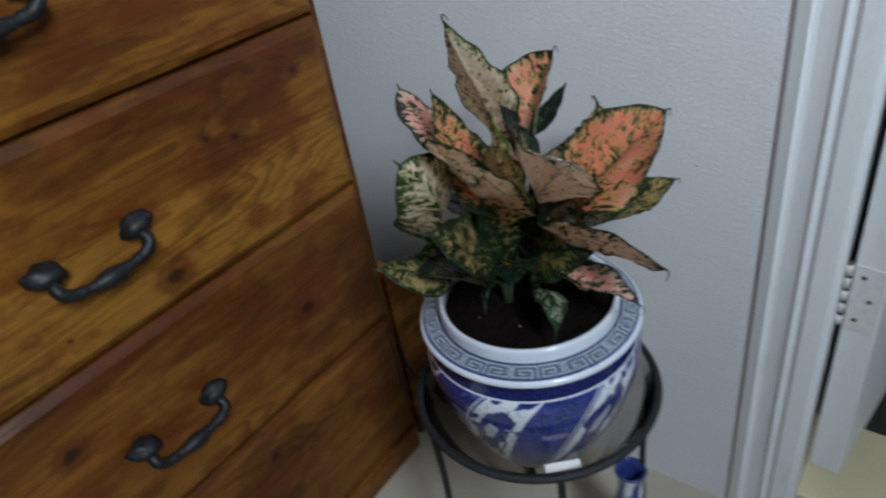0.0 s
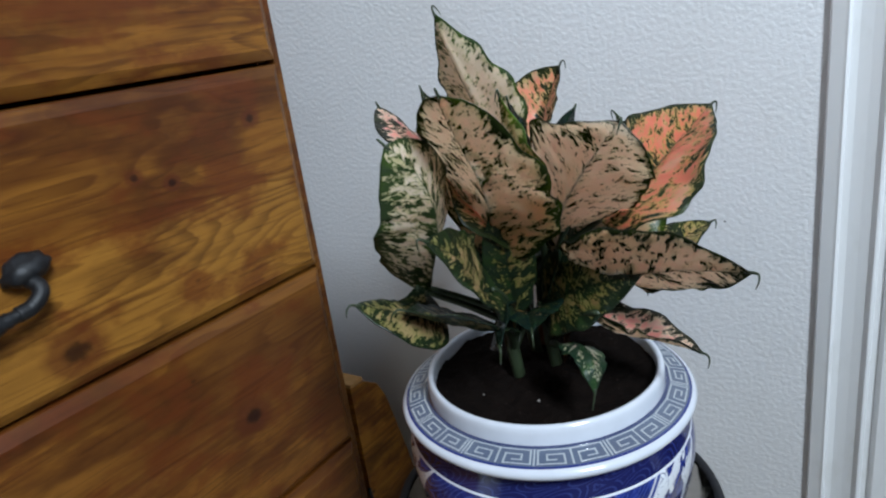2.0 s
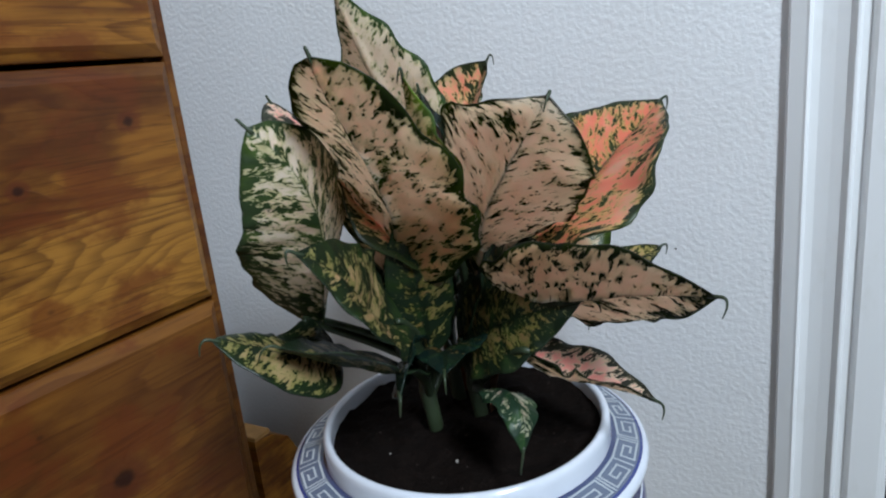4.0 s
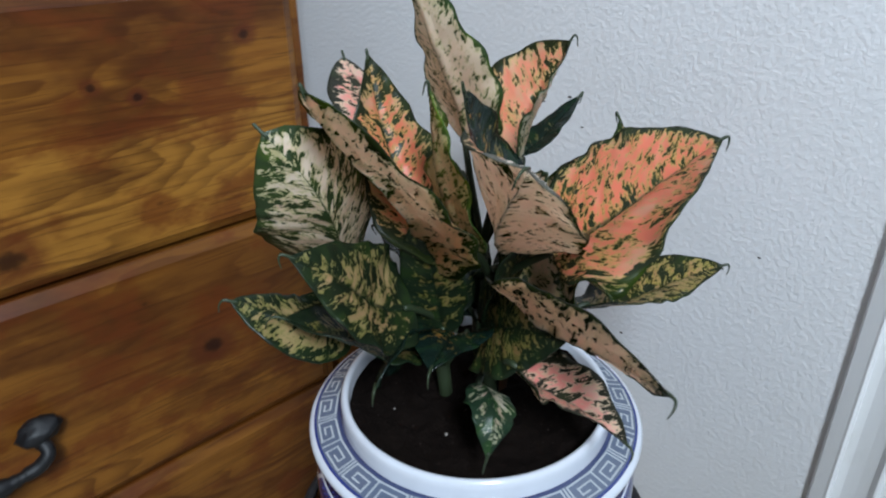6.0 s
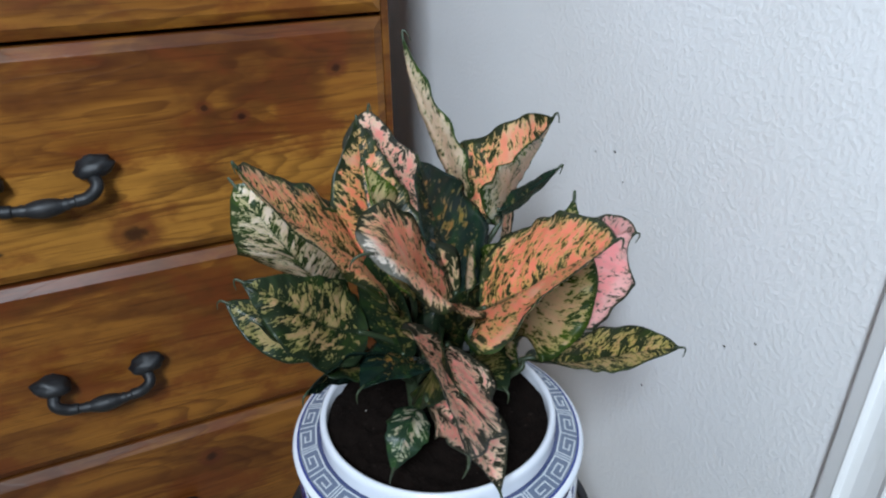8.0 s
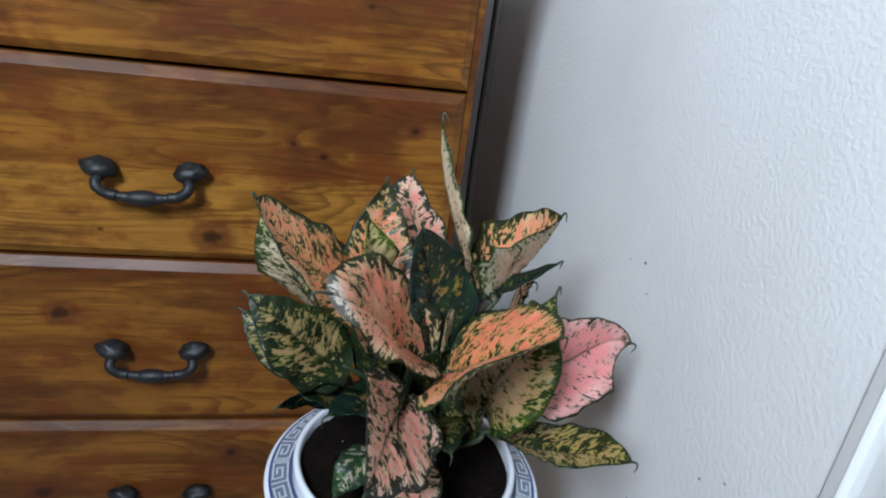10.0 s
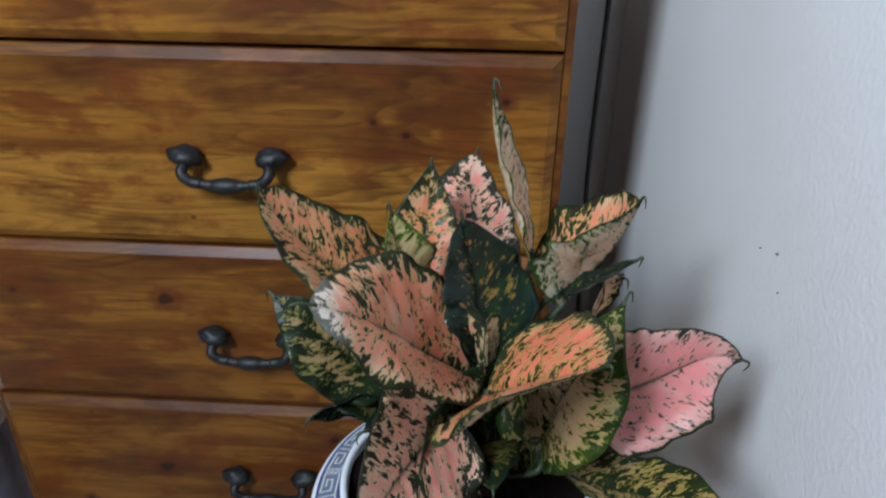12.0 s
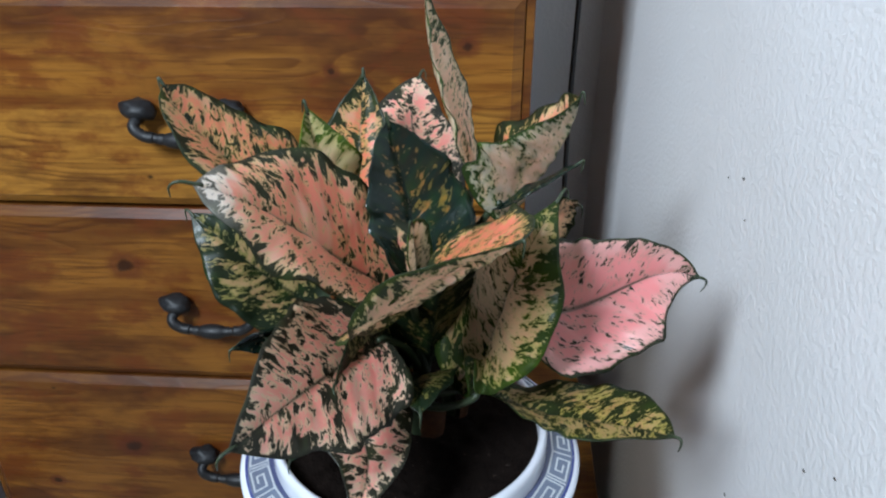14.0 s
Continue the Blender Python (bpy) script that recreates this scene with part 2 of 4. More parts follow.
def soil_material():
    m, nt, b = material("soil", 0.95, spec=0.05)
    n = Net(nt)
    c = n.coords()
    t = n.noise(c, 120.0, 5, 0.7)
    bits = n.step(n.noise(c, 330.0, 2), 0.70, 0.76)
    col = n.mix(t, (0.002, 0.0014, 0.0012, 1), (0.012, 0.0080, 0.0065, 1))
    n.put(b.inputs["Base Color"], n.mix(n.math("MULTIPLY", bits, 0.5), col, (0.13, 0.10, 0.085, 1)))
    n.bump(t, 0.9, 0.004, b)
    return m


# ---------------------------------------------------------------- mesh helpers
def part(name, bm, mat, parent=None, label="", smooth=True):
    """Links a bmesh as one mesh object."""
    me = bpy.data.meshes.new(name)
    bmesh.ops.recalc_face_normals(bm, faces=bm.faces)
    bm.to_mesh(me)
    bm.free()
    for p in me.polygons:
        p.use_smooth = smooth
    for one in mat if isinstance(mat, (list, tuple)) else (mat,):
        me.materials.append(one)
    ob = new(name, me)
    if parent is not None:
        ob.parent = parent
    if label:
        tagged(ob, label=label)
    return ob


def thing(name, label, category, group="", kind=""):
    return tagged(new(name), label=label, category=category, group=group, kind=kind)


def box(bm, lo, hi, bevel=0.0, segments=2):
    made = bmesh.ops.create_cube(bm, size=1.0)["verts"]
    lo, hi = Vector(lo), Vector(hi)
    for v in made:
        v.co = Vector(((lo[k] + hi[k]) / 2 + v.co[k] * (hi[k] - lo[k]) for k in range(3)))
    if bevel:
        edges = list({e for v in made for e in v.link_edges})
        bmesh.ops.bevel(bm, geom=edges, offset=bevel, segments=segments, profile=0.5, affect="EDGES")
    return bm


def boxed(lo, hi, bevel=0.0, segments=2):
    return box(bmesh.new(), lo, hi, bevel, segments)


def tube(bm, points, radii, sides=10, squash=1.0):
    """A closed tube along points, with a radius for each."""
    pts = [Vector(p) for p in points]
    rings, up = [], Vector((0.0, 0.0, 1.0))
    for k, p in enumerate(pts):
        along = (pts[min(k + 1, len(pts) - 1)] - pts[max(k - 1, 0)]).normalized()
        side = along.cross(up)
        if side.length < 0.05:
            side = along.cross(Vector((0.0, 1.0, 0.0)))
        side.normalize()
        over = side.cross(along)
        up = over
        r = radii[k] if isinstance(radii, (list, tuple)) else radii
        rings.append([bm.verts.new(p + r * (math.cos(a) * side + squash * math.sin(a) * over)) for a in (2 * math.pi * j / sides for j in range(sides))])
    for a, b in zip(rings, rings[1:]):
        for j in range(sides):
            bm.faces.new((a[j], a[(j + 1) % sides], b[(j + 1) % sides], b[j]))
    bm.faces.new(rings[0])
    bm.faces.new(rings[-1])
    return bm


def ring_tube(bm, centre, radius, thick, segments=64, sides=10):
    loops = []
    for k in range(segments):
        a = 2 * math.pi * k / segments
        out = Vector((math.cos(a), math.sin(a), 0))
        loops.append([bm.verts.new(Vector(centre) + out * (radius + thick * math.cos(b)) + Vector((0, 0, thick * math.sin(b)))) for b in (2 * math.pi * j / sides for j in range(sides))])
    for k in range(segments):
        a, b = loops[k], loops[(k + 1) % segments]
        for j in range(sides):
            bm.faces.new((a[j], b[j], b[(j + 1) % sides], a[(j + 1) % sides]))
    return bm


def lathe(bm, profile, centre, segments=72):
    """Turns a profile of (radius, height) round an upright axis; u runs round, v along the profile."""
    layer = bm.loops.layers.uv.verify()
    rings = []
    for r, z in profile:
        rings.append([bm.verts.new((centre[0] + r * math.cos(a), centre[1] + r * math.sin(a), z)) for a in (2 * math.pi * k / segments for k in range(segments))])
    n = len(profile) - 1
    for i in range(n):
        for k in range(segments):
            k2 = (k + 1) % segments
            f = bm.faces.new((rings[i][k], rings[i][k2], rings[i + 1][k2], rings[i + 1][k]))
            for loop, (uu, vv) in zip(f.loops, ((k, i), (k + 1, i), (k + 1, i + 1), (k, i + 1))):
                loop[layer].uv = (uu / segments, vv / n)
    return bm


def smooth_path(points, steps=8):
    """A Catmull-Rom curve through points."""
    pts = [Vector(p) for p in points]
    pts = [pts[0] * 2 - pts[1]] + pts + [pts[-1] * 2 - pts[-2]]
    out = []
    for k in range(1, len(pts) - 2):
        a, b, c, d = pts[k - 1:k + 3]
        for j in range(steps):
            t = j / steps
            out.append(0.5 * (2 * b + (c - a) * t + (2 * a - 5 * b + 4 * c - d) * t * t + (3 * b - a - 3 * c + d) * t ** 3))
    return out + [pts[-2]]


# ---------------------------------------------------------------- the room
WALL_Y, BACK_X, ROOM_X, ROOM_Y, TOP = 0.966, -1.075, 0.96, -2.6, 2.45
DOOR_L, DOOR_R, DOOR_H = -0.047, 0.753, 2.04
M_WALL, M_TRIM = wall_paint(), trim_paint()
# dark paint on walls out of view, chosen to weaken the fill light
M_FAR = wall_paint("low_bounce_wall_paint", (0.062, 0.055, 0.049))
# the unseen ceiling is nearly black so that little light bounces down
M_CEIL = wall_paint("low_bounce_ceiling_paint", (0.09, 0.087, 0.084))
M_DOOR = trim_paint("door_paint", (0.78, 0.78, 0.78), 0.4)
M_FLOOR = carpet("carpet", (0.36, 0.315, 0.25), (0.56, 0.505, 0.42))
M_RUG = carpet("cream_carpet", (0.62, 0.53, 0.31), (0.92, 0.83, 0.58))


def structure(name, bm, mat, label, category, smooth=False):
    return tagged(part(name, bm, mat, smooth=smooth), label=label, category=category, kind="structure")


bm = boxed((BACK_X - 0.12, WALL_Y, 0), (DOOR_L - 0.018, WALL_Y + 0.12, TOP))
box(bm, (DOOR_R + 0.018, WALL_Y, 0), (ROOM_X + 0.12, WALL_Y + 0.12, TOP))
box(bm, (DOOR_L - 0.018, WALL_Y, DOOR_H + 0.018), (DOOR_R + 0.018, WALL_Y + 0.12, TOP))
wall = structure("wall_north", bm, M_WALL, "white painted wall with orange-peel texture", "wall")
# flecks of dirt on the paint
M_SPECK = plain("dirt_speck", (0.05, 0.045, 0.04), 0.8)
for sx, sz, size in ((-0.404, 0.655, 0.0017), (-0.388, 0.630, 0.0011), (-0.323, 0.436, 0.0015), (-0.212, 0.559, 0.0012), (-0.433, 0.646, 0.0011), (-0.239, 0.539, 0.0013)):
    bm = bmesh.new()
    for v in bmesh.ops.create_icosphere(bm, subdivisions=2, radius=1.0)["verts"]:
        v.co = Vector((sx + size * v.co.x * (1.3 + 0.5 * noise.noise(v.co * 2 + Vector((sx * 50, 0, 0)))), WALL_Y + 0.0006 * v.co.y, sz + 0.6 * size * v.co.z))
    part("speck", bm, M_SPECK, wall, "dark speck of dirt")
structure("wall_west", boxed((BACK_X - 0.12, ROOM_Y, 0), (BACK_X, WALL_Y, TOP)), M_WALL, "white painted wall behind the chest of drawers", "wall")
structure("wall_south", boxed((BACK_X - 0.12, ROOM_Y - 0.12, 0), (ROOM_X + 0.12, ROOM_Y, TOP)), M_FAR, "plain unseen wall, dark to keep bounced light low", "wall")
W0, W1, WZ0, WZ1, DEEP = -0.36, 0.14, 1.52, 2.40, 0.12
bm = boxed((ROOM_X, ROOM_Y, 0), (ROOM_X + DEEP, W0, TOP))
box(bm, (ROOM_X, W1, 0), (ROOM_X + DEEP, WALL_Y, TOP))
box(bm, (ROOM_X, W0, 0), (ROOM_X + DEEP, W1, WZ0))
box(bm, (ROOM_X, W0, WZ1), (ROOM_X + DEEP, W1, TOP))
structure("wall_east", bm, M_FAR, "unseen wall with a window opening, dark to cut bounced light", "wall")
structure("floor", boxed((BACK_X - 0.12, ROOM_Y - 0.12, -0.1), (ROOM_X + 0.12, WALL_Y + 0.06, 0)), M_FLOOR, "greyish beige short-pile carpet floor", "floor")
# this floor's near-black colour stands in for the missing light
structure("floor_3", boxed((-1.2, WALL_Y + 0.06, -0.1), (1.6, 3.0, -0.004)), plain("shade_floor", (0.03, 0.028, 0.026), 0.8), "floor past the doorway, its unlit darkness put into the colour", "floor")
structure("floor_2", boxed((DOOR_L - 0.018, WALL_Y + 0.06, -0.0035), (DOOR_R + 0.018, 1.20, 0.006), 0.003), M_RUG, "cream carpet beyond the doorway", "floor")
structure("ceiling", boxed((BACK_X - 0.12, ROOM_Y - 0.12, TOP), (ROOM_X + 0.12, WALL_Y + 0.12, TOP + 0.1)), M_CEIL, "unseen ceiling, painted dark to cut bounced light", "ceiling")
# the space past the doorway: its darkness is put into the wall colour
M_SHADE = plain("shade_wall", (0.035, 0.033, 0.032), 0.9)
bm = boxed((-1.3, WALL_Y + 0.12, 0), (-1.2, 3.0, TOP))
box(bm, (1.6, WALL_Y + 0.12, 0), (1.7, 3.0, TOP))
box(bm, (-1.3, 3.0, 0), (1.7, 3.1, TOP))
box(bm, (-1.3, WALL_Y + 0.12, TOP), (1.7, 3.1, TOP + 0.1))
structure("wall_closet", bm, M_SHADE, "walls beyond the doorway, coloured near-black for the unlit space", "wall")


# door casing: a moulded section swept up the wall
def casing(x_out, x_in, top):
    """An upright moulded casing; its section steps from the outer edge at x_out to the inner edge at x_in."""
    bm = bmesh.new()
    w = x_in - x_out
    section = [(0.0, 0.0), (0.0, 0.0048), (0.02, 0.0062), (0.150, 0.0092), (0.175, 0.0102), (0.19, 0.0092), (0.205, 0.0048), (0.28, 0.0040), (0.40, 0.0056), (0.50, 0.0078),
               (0.535, 0.0105), (0.555, 0.0118), (0.575, 0.0115), (0.60, 0.0072), (0.67, 0.0068), (0.69, 0.0098), (0.72, 0.0112), (0.97, 0.0105), (1.0, 0.0095), (1.0, 0.0)]
    low = [bm.verts.new((x_out + w * u, WALL_Y - d, 0.0)) for u, d in section]
    high = [bm.verts.new((x_out + w * u, WALL_Y - d, top)) for u, d in section]
    for k in range(len(section) - 1):
        bm.faces.new((low[k], low[k + 1], high[k + 1], high[k]))
    bm.faces.new(low)
    bm.faces.new(high)
    return bm


structure("trim", casing(-0.131, -0.053, DOOR_H + 0.08), M_TRIM, "white painted moulded door casing", "door casing")
structure("trim_2", casing(DOOR_R + 0.084, DOOR_R + 0.006, DOOR_H + 0.08), M_TRIM, "white painted moulded door casing", "door casing")
bm = boxed((DOOR_L - 0.018, WALL_Y - 0.002, 0), (DOOR_L - 0.001, WALL_Y + 0.12, DOOR_H + 0.018), 0.0015)
structure("door_jamb", bm, M_TRIM, "white painted door jamb", "door jamb")
structure("door_jamb_2", boxed((DOOR_R + 0.001, WALL_Y - 0.002, 0), (DOOR_R + 0.018, WALL_Y + 0.12, DOOR_H), 0.0015), M_TRIM, "white painted door jamb", "door jamb")

# the door stands open into the space beyond, hinged at the casing
door = tagged(new("door_1"), label="white painted door standing open into the dark space beyond", category="door", kind="structure")
door.matrix_world = pose(-0.0405, 0.989, 0, 0, 0, 81.3)
part("panel", boxed((0.0, -0.036, 0.122), (0.74, 0.0, 2.03), 0.002), M_DOOR, door, smooth=False)
M_HINGE = plain("painted_hinge", (0.72, 0.71, 0.69), 0.45, 0.0, 0.20, 120.0, 0.3)
M_SCREW = plain("rusty_screw", (0.10, 0.075, 0.06), 0.7)
for zc in (0.413, 1.80):
    hinge = part("hinge", boxed((-0.0012, -0.034, zc - 0.044), (0.0002, -0.002, zc + 0.044), 0.0004), M_HINGE, door, "hinge leaf painted over in white", smooth=False)
    for k in range(5):
        z0 = zc - 0.044 + 0.0178 * k
        part("knuckle", tube(bmesh.new(), [(0.001, 0.0040, z0), (0.001, 0.0040, z0 + 0.0140)], 0.0036 - 0.0005 * (k % 2), 10), M_HINGE, hinge)
    part("pin", tube(bmesh.new(), [(0.001, 0.0040, zc - 0.043), (0.001, 0.0040, zc + 0.045)], 0.0030, 8), M_SCREW, hinge, "rusty hinge pin")
    for dy, dz in ((-0.012, -0.030), (-0.022, 0.0), (-0.012, 0.030)):
        part("screw", tube(bmesh.new(), [(-0.0008, dy, zc + dz), (-0.0017, dy, zc + dz)], 0.0028, 10), M_SCREW, hinge)


# ---------------------------------------------------------------- chest of drawers
FRONT, C_LEFT, C_RIGHT, C_BACK, C_TOP = -0.615, 0.104, 0.827, -1.055, 1.030
M_IRON = iron("wrought_iron")
M_CASE = pine("pine_case", shift=2.3)
M_STILE = pine("pine_stile", shift=6.4, heart=0.6)
chest = thing("chest_of_drawers", "honey-stained pine chest of drawers with black iron pulls", "chest of drawers")
part("side_panel", boxed((C_BACK, C_LEFT, 0.012), (FRONT - 0.022, C_LEFT + 0.02, C_TOP - 0.025), 0.002), M_CASE, chest, smooth=False)
part("side_panel", boxed((C_BACK, C_RIGHT - 0.02, 0.012), (FRONT - 0.022, C_RIGHT, C_TOP - 0.025), 0.002), M_CASE, chest, smooth=False)
for y0, y1 in ((C_LEFT, C_LEFT + 0.0066), (C_RIGHT - 0.0086, C_RIGHT)):
    part("stile", boxed((FRONT - 0.0215, y0, 0.012), (FRONT - 0.0085, y1, C_TOP - 0.025), 0.0015), M_STILE, chest, smooth=False)
part("back_panel", boxed((C_BACK, C_LEFT + 0.021, 0.02), (C_BACK + 0.008, C_RIGHT - 0.021, C_TOP - 0.026)), M_CASE, chest, smooth=False)
part("top", boxed((C_BACK - 0.002, C_LEFT - 0.018, C_TOP - 0.024), (FRONT + 0.018, C_RIGHT + 0.018, C_TOP), 0.005, 3), M_CASE, chest)
part("plinth", boxed((FRONT - 0.030, C_LEFT + 0.006, 0.0), (FRONT - 0.002, C_RIGHT - 0.006, 0.053), 0.003), pine("pine_plinth", ((0.30, 0.025, 0.010),), shift=5.1, heart=0.5), chest, smooth=False)


def drawer_front(z0, z1):
    """A solid front with a broad chamfer all round."""
    y0, y1, back, cut, deep = C_LEFT + 0.008, C_RIGHT - 0.0094, FRONT - 0.021, 0.011, 0.008
    bm = bmesh.new()
    loops = []
    for x, inset in ((back, 0.0), (FRONT - deep, 0.0), (FRONT - deep + 0.0012, 0.0006), (FRONT - 0.0010, cut - 0.0016), (FRONT, cut)):
        loops.append([bm.verts.new((x, y, z)) for y, z in ((y0 + inset, z0 + inset), (y1 - inset, z0 + inset), (y1 - inset, z1 - inset), (y0 + inset, z1 - inset))])
    for a, b in zip(loops, loops[1:]):
        for k in range(4):
            bm.faces.new((a[k], a[(k + 1) % 4], b[(k + 1) % 4], b[k]))
    bm.faces.new(loops[0])
    bm.faces.new(loops[-1])
    return bm


def pull(zc, yc=0.470):
    """A drop pull: two lumpy rosettes and a bail with a swelling in its middle."""
    bm = bmesh.new()
    half, x = 0.0440, FRONT
    for s in (-1, 1):
        ball = bmesh.ops.create_icosphere(bm, subdivisions=3, radius=1.0)["verts"]
        for v in ball:
            n1 = noise.noise(v.co * 1.7 + Vector((s, zc, 0))) + 0.5 * noise.noise(v.co * 4.1 + Vector((zc * 9, s, 0)))
            p = v.co * (1.0 + 0.24 * n1)
            out = 1.0 - 0.12 * max(0.0, p.y * s)
            v.co = Vector((x + 0.010 + 0.0135 * p.x * out, yc + s * (half + 0.003) + 0.0180 * p.y, zc + 0.0118 * p.z * out + 0.002 * p.y * s))
        tube(bm, smooth_path([(x + 0.012, yc + s * (half - 0.002), zc - 0.004), (x + 0.022, yc + s * (half + 0.003), zc - 0.011), (x + 0.026, yc + s * (half + 0.001), zc - 0.017),
                              (x + 0.026, yc + s * (half - 0.008), zc - 0.0235), (x + 0.026, yc + s * (half - 0.018), zc - 0.0250)], 5), 0.0060, 10)
    bar, radii = [], []
    for k in range(25):
        t = -1 + k / 12
        bar.append((x + 0.026, yc + t * (half - 0.016), zc - 0.0250 - 0.002 * (1 - t * t)))
        collar = 0.0012 if 0.62 < abs(t) < 0.74 else 0.0
        radii.append(0.0050 + 0.0042 * max(0.0, 1 - (t / 0.62) ** 2) + collar)
    tube(bm, bar, radii, 12)
    return bm


# heart darkens downward: redder lower boards plus the dim light low down, as colour
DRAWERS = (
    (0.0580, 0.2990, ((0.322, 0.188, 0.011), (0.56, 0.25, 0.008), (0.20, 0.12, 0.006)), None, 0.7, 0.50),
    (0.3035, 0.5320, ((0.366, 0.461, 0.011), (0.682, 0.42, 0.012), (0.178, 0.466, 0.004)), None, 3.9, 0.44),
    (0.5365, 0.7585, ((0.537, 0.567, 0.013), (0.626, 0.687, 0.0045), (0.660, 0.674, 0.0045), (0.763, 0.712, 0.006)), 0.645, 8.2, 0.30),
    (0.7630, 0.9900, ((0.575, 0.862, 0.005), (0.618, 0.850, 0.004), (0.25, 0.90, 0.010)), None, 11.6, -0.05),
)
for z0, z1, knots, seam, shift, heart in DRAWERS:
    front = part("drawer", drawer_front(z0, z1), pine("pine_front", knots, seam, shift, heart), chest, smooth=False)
    part("handle", pull((z0 + z1) / 2 + (0.0 if z0 > 0.1 else 0.010)), M_IRON, front, "black wrought-iron drop pull")
    part("drawer_box", boxed((C_BACK + 0.03, C_LEFT + 0.03, z0 + 0.012), (FRONT - 0.0212, C_RIGHT - 0.03, z1 - 0.03)), M_CASE, front, smooth=False)

# ---------------------------------------------------------------- gap between the chest and the wall
M_BLACK = plain("black_rubber", (0.010, 0.010, 0.011), 0.5)
bm = bmesh.new()
tube(bm, smooth_path([(-0.90, 0.905, 1.30), (-0.86, 0.898, 0.80), (-0.84, 0.894, 0.55), (-0.80, 0.90, 0.30), (-0.78, 0.915, 0.08), (-0.80, 0.93, 0.006), (-0.90, 0.92, 0.004)], 10), 0.0035, 8)
tagged(part("power_cord", bm, M_BLACK), label="black power cord hanging beside the chest of drawers", category="cord")

bm = tube(bmesh.new(), smooth_path([(-0.632, 0.8405, 0.205), (-0.628, 0.8405, 0.180), (-0.6265, 0.846, 0.160), (-0.6260, 0.858, 0.132), (-0.6260, 0.864, 0.100), (-0.6260, 0.884, 0.068), (-0.6260, 0.905, 0.048), (-0.6250, 0.935, 0.012), (-0.622, 0.955, 0.004)], 8), 0.0024, 8)
tagged(part("thin_cord", bm, M_BLACK), label="thin black cord trailing over the wooden bracket", category="cord")

M_BOARD = pine("raw_pine", shift=14.0, heart=-0.7)
board = thing("wooden_bracket", "curved pale wooden bracket leaning between chest and wall", "wood piece")
bm = bmesh.new()
prof = [(0.842, 0.0), (0.960, 0.0), (0.952, 0.10), (0.930, 0.21), (0.905, 0.310), (0.892, 0.336), (0.868, 0.352), (0.842, 0.356)]
a = [bm.verts.new((-0.690, y, z)) for y, z in prof]
b = [bm.verts.new((-0.632, y, z)) for y, z in prof]
for k in range(len(prof)):
    bm.faces.new((a[k], a[(k + 1) % len(prof)], b[(k + 1) % len(prof)], b[k]))
bm.faces.new(a)
bm.faces.new(b)
part("board", bm, M_BOARD, board, smooth=False)
bm = boxed((-0.691, 0.8425, 0.3555), (-0.631, 0.8660, 0.3610), 0.0012)
part("end_grain", bm, plain("pale_end_grain", (0.42, 0.22, 0.07), 0.7, 0.0, 0.35, 90.0, 0.2), board, "pale sawn end of the bracket", smooth=False)

# ---------------------------------------------------------------- plant stand, saucer, pot
PX, PY, POT_DROP = -0.305, 0.735, -0.0117
M_STAND = iron("stand_iron", (0.014, 0.014, 0.016), 0.62)
stand = thing("plant_stand", "black wrought-iron plant stand with one ring and curled feet", "plant stand")
part("ring", ring_tube(bmesh.new(), (PX, PY, 0.380), 0.134, 0.0045), M_STAND, stand)
for deg in (-50, 40, 130, 220):
    d = Vector((math.cos(radians(deg)), math.sin(radians(deg)), 0))
    foot = 0.165 if deg != 40 else 0.150
    pts = [(0.1335, 0.380), (0.1325, 0.350), (0.128, 0.300), (0.126, 0.20), (0.132, 0.09), (foot - 0.012, 0.018), (foot + 0.004, 0.006), (foot + 0.018, 0.016), (foot + 0.016, 0.034)]
    bm = tube(bmesh.new(), smooth_path([(PX + d.x * r, PY + d.y * r, z) for r, z in pts], 5), 0.0042, 8)
    part("leg", bm, M_STAND, stand)
saucer = thing("plant_saucer", "smoky clear scuffed plastic saucer under the pot", "saucer")
saucer.location.z = POT_DROP
M_CLEAR = clear_plastic("smoky_plastic", 0.22, (0.60, 0.57, 0.53))
prof = [(0.001, 0.3262), (0.078, 0.3262), (0.088, 0.3295), (0.088, 0.3311), (0.077, 0.3284), (0.001, 0.3284)]
part("tray", lathe(bmesh.new(), prof, (PX, PY)), M_CLEAR, saucer)
prof = [(0.0883, 0.3297), (0.110, 0.3590), (0.1302, 0.3945), (0.1296, 0.3952), (0.1090, 0.3600), (0.0883, 0.3313), (0.0883, 0.3297)]
part("flared_wall", lathe(bmesh.new(), prof, (PX, PY)), M_CLEAR, saucer)

bm = boxed((-0.018, -0.0005, -0.0042), (0.018, 0.0005, 0.0042))
bm.transform(Matrix.Translation((-0.2264, 0.6495, 0.3860)) @ Matrix.Rotation(radians(41.6), 4, "Z") @ Matrix.Rotation(radians(-48), 4, "X"))
part("price_label", bm, plain("paper", (0.75, 0.74, 0.72), 0.7), saucer, "small white paper label", smooth=False)

M_BODY = porcelain("blue_white_porcelain", 6)
M_WHITE = glaze("white_glaze", (0.70, 0.74, 0.82))
M_BLUE = glaze("cobalt_line", (0.030, 0.048, 0.20))
M_GREY = glaze("grey_blue_glaze", (0.125, 0.155, 0.225))
M_FRET = glaze("pale_fret_glaze", (0.46, 0.50, 0.54))
M_LINE = glaze("slate_line", (0.045, 0.060, 0.14))
pot = thing("flower_pot", "blue and white porcelain pot with a fretwork rim", "flower pot")
pot.location.z = POT_DROP
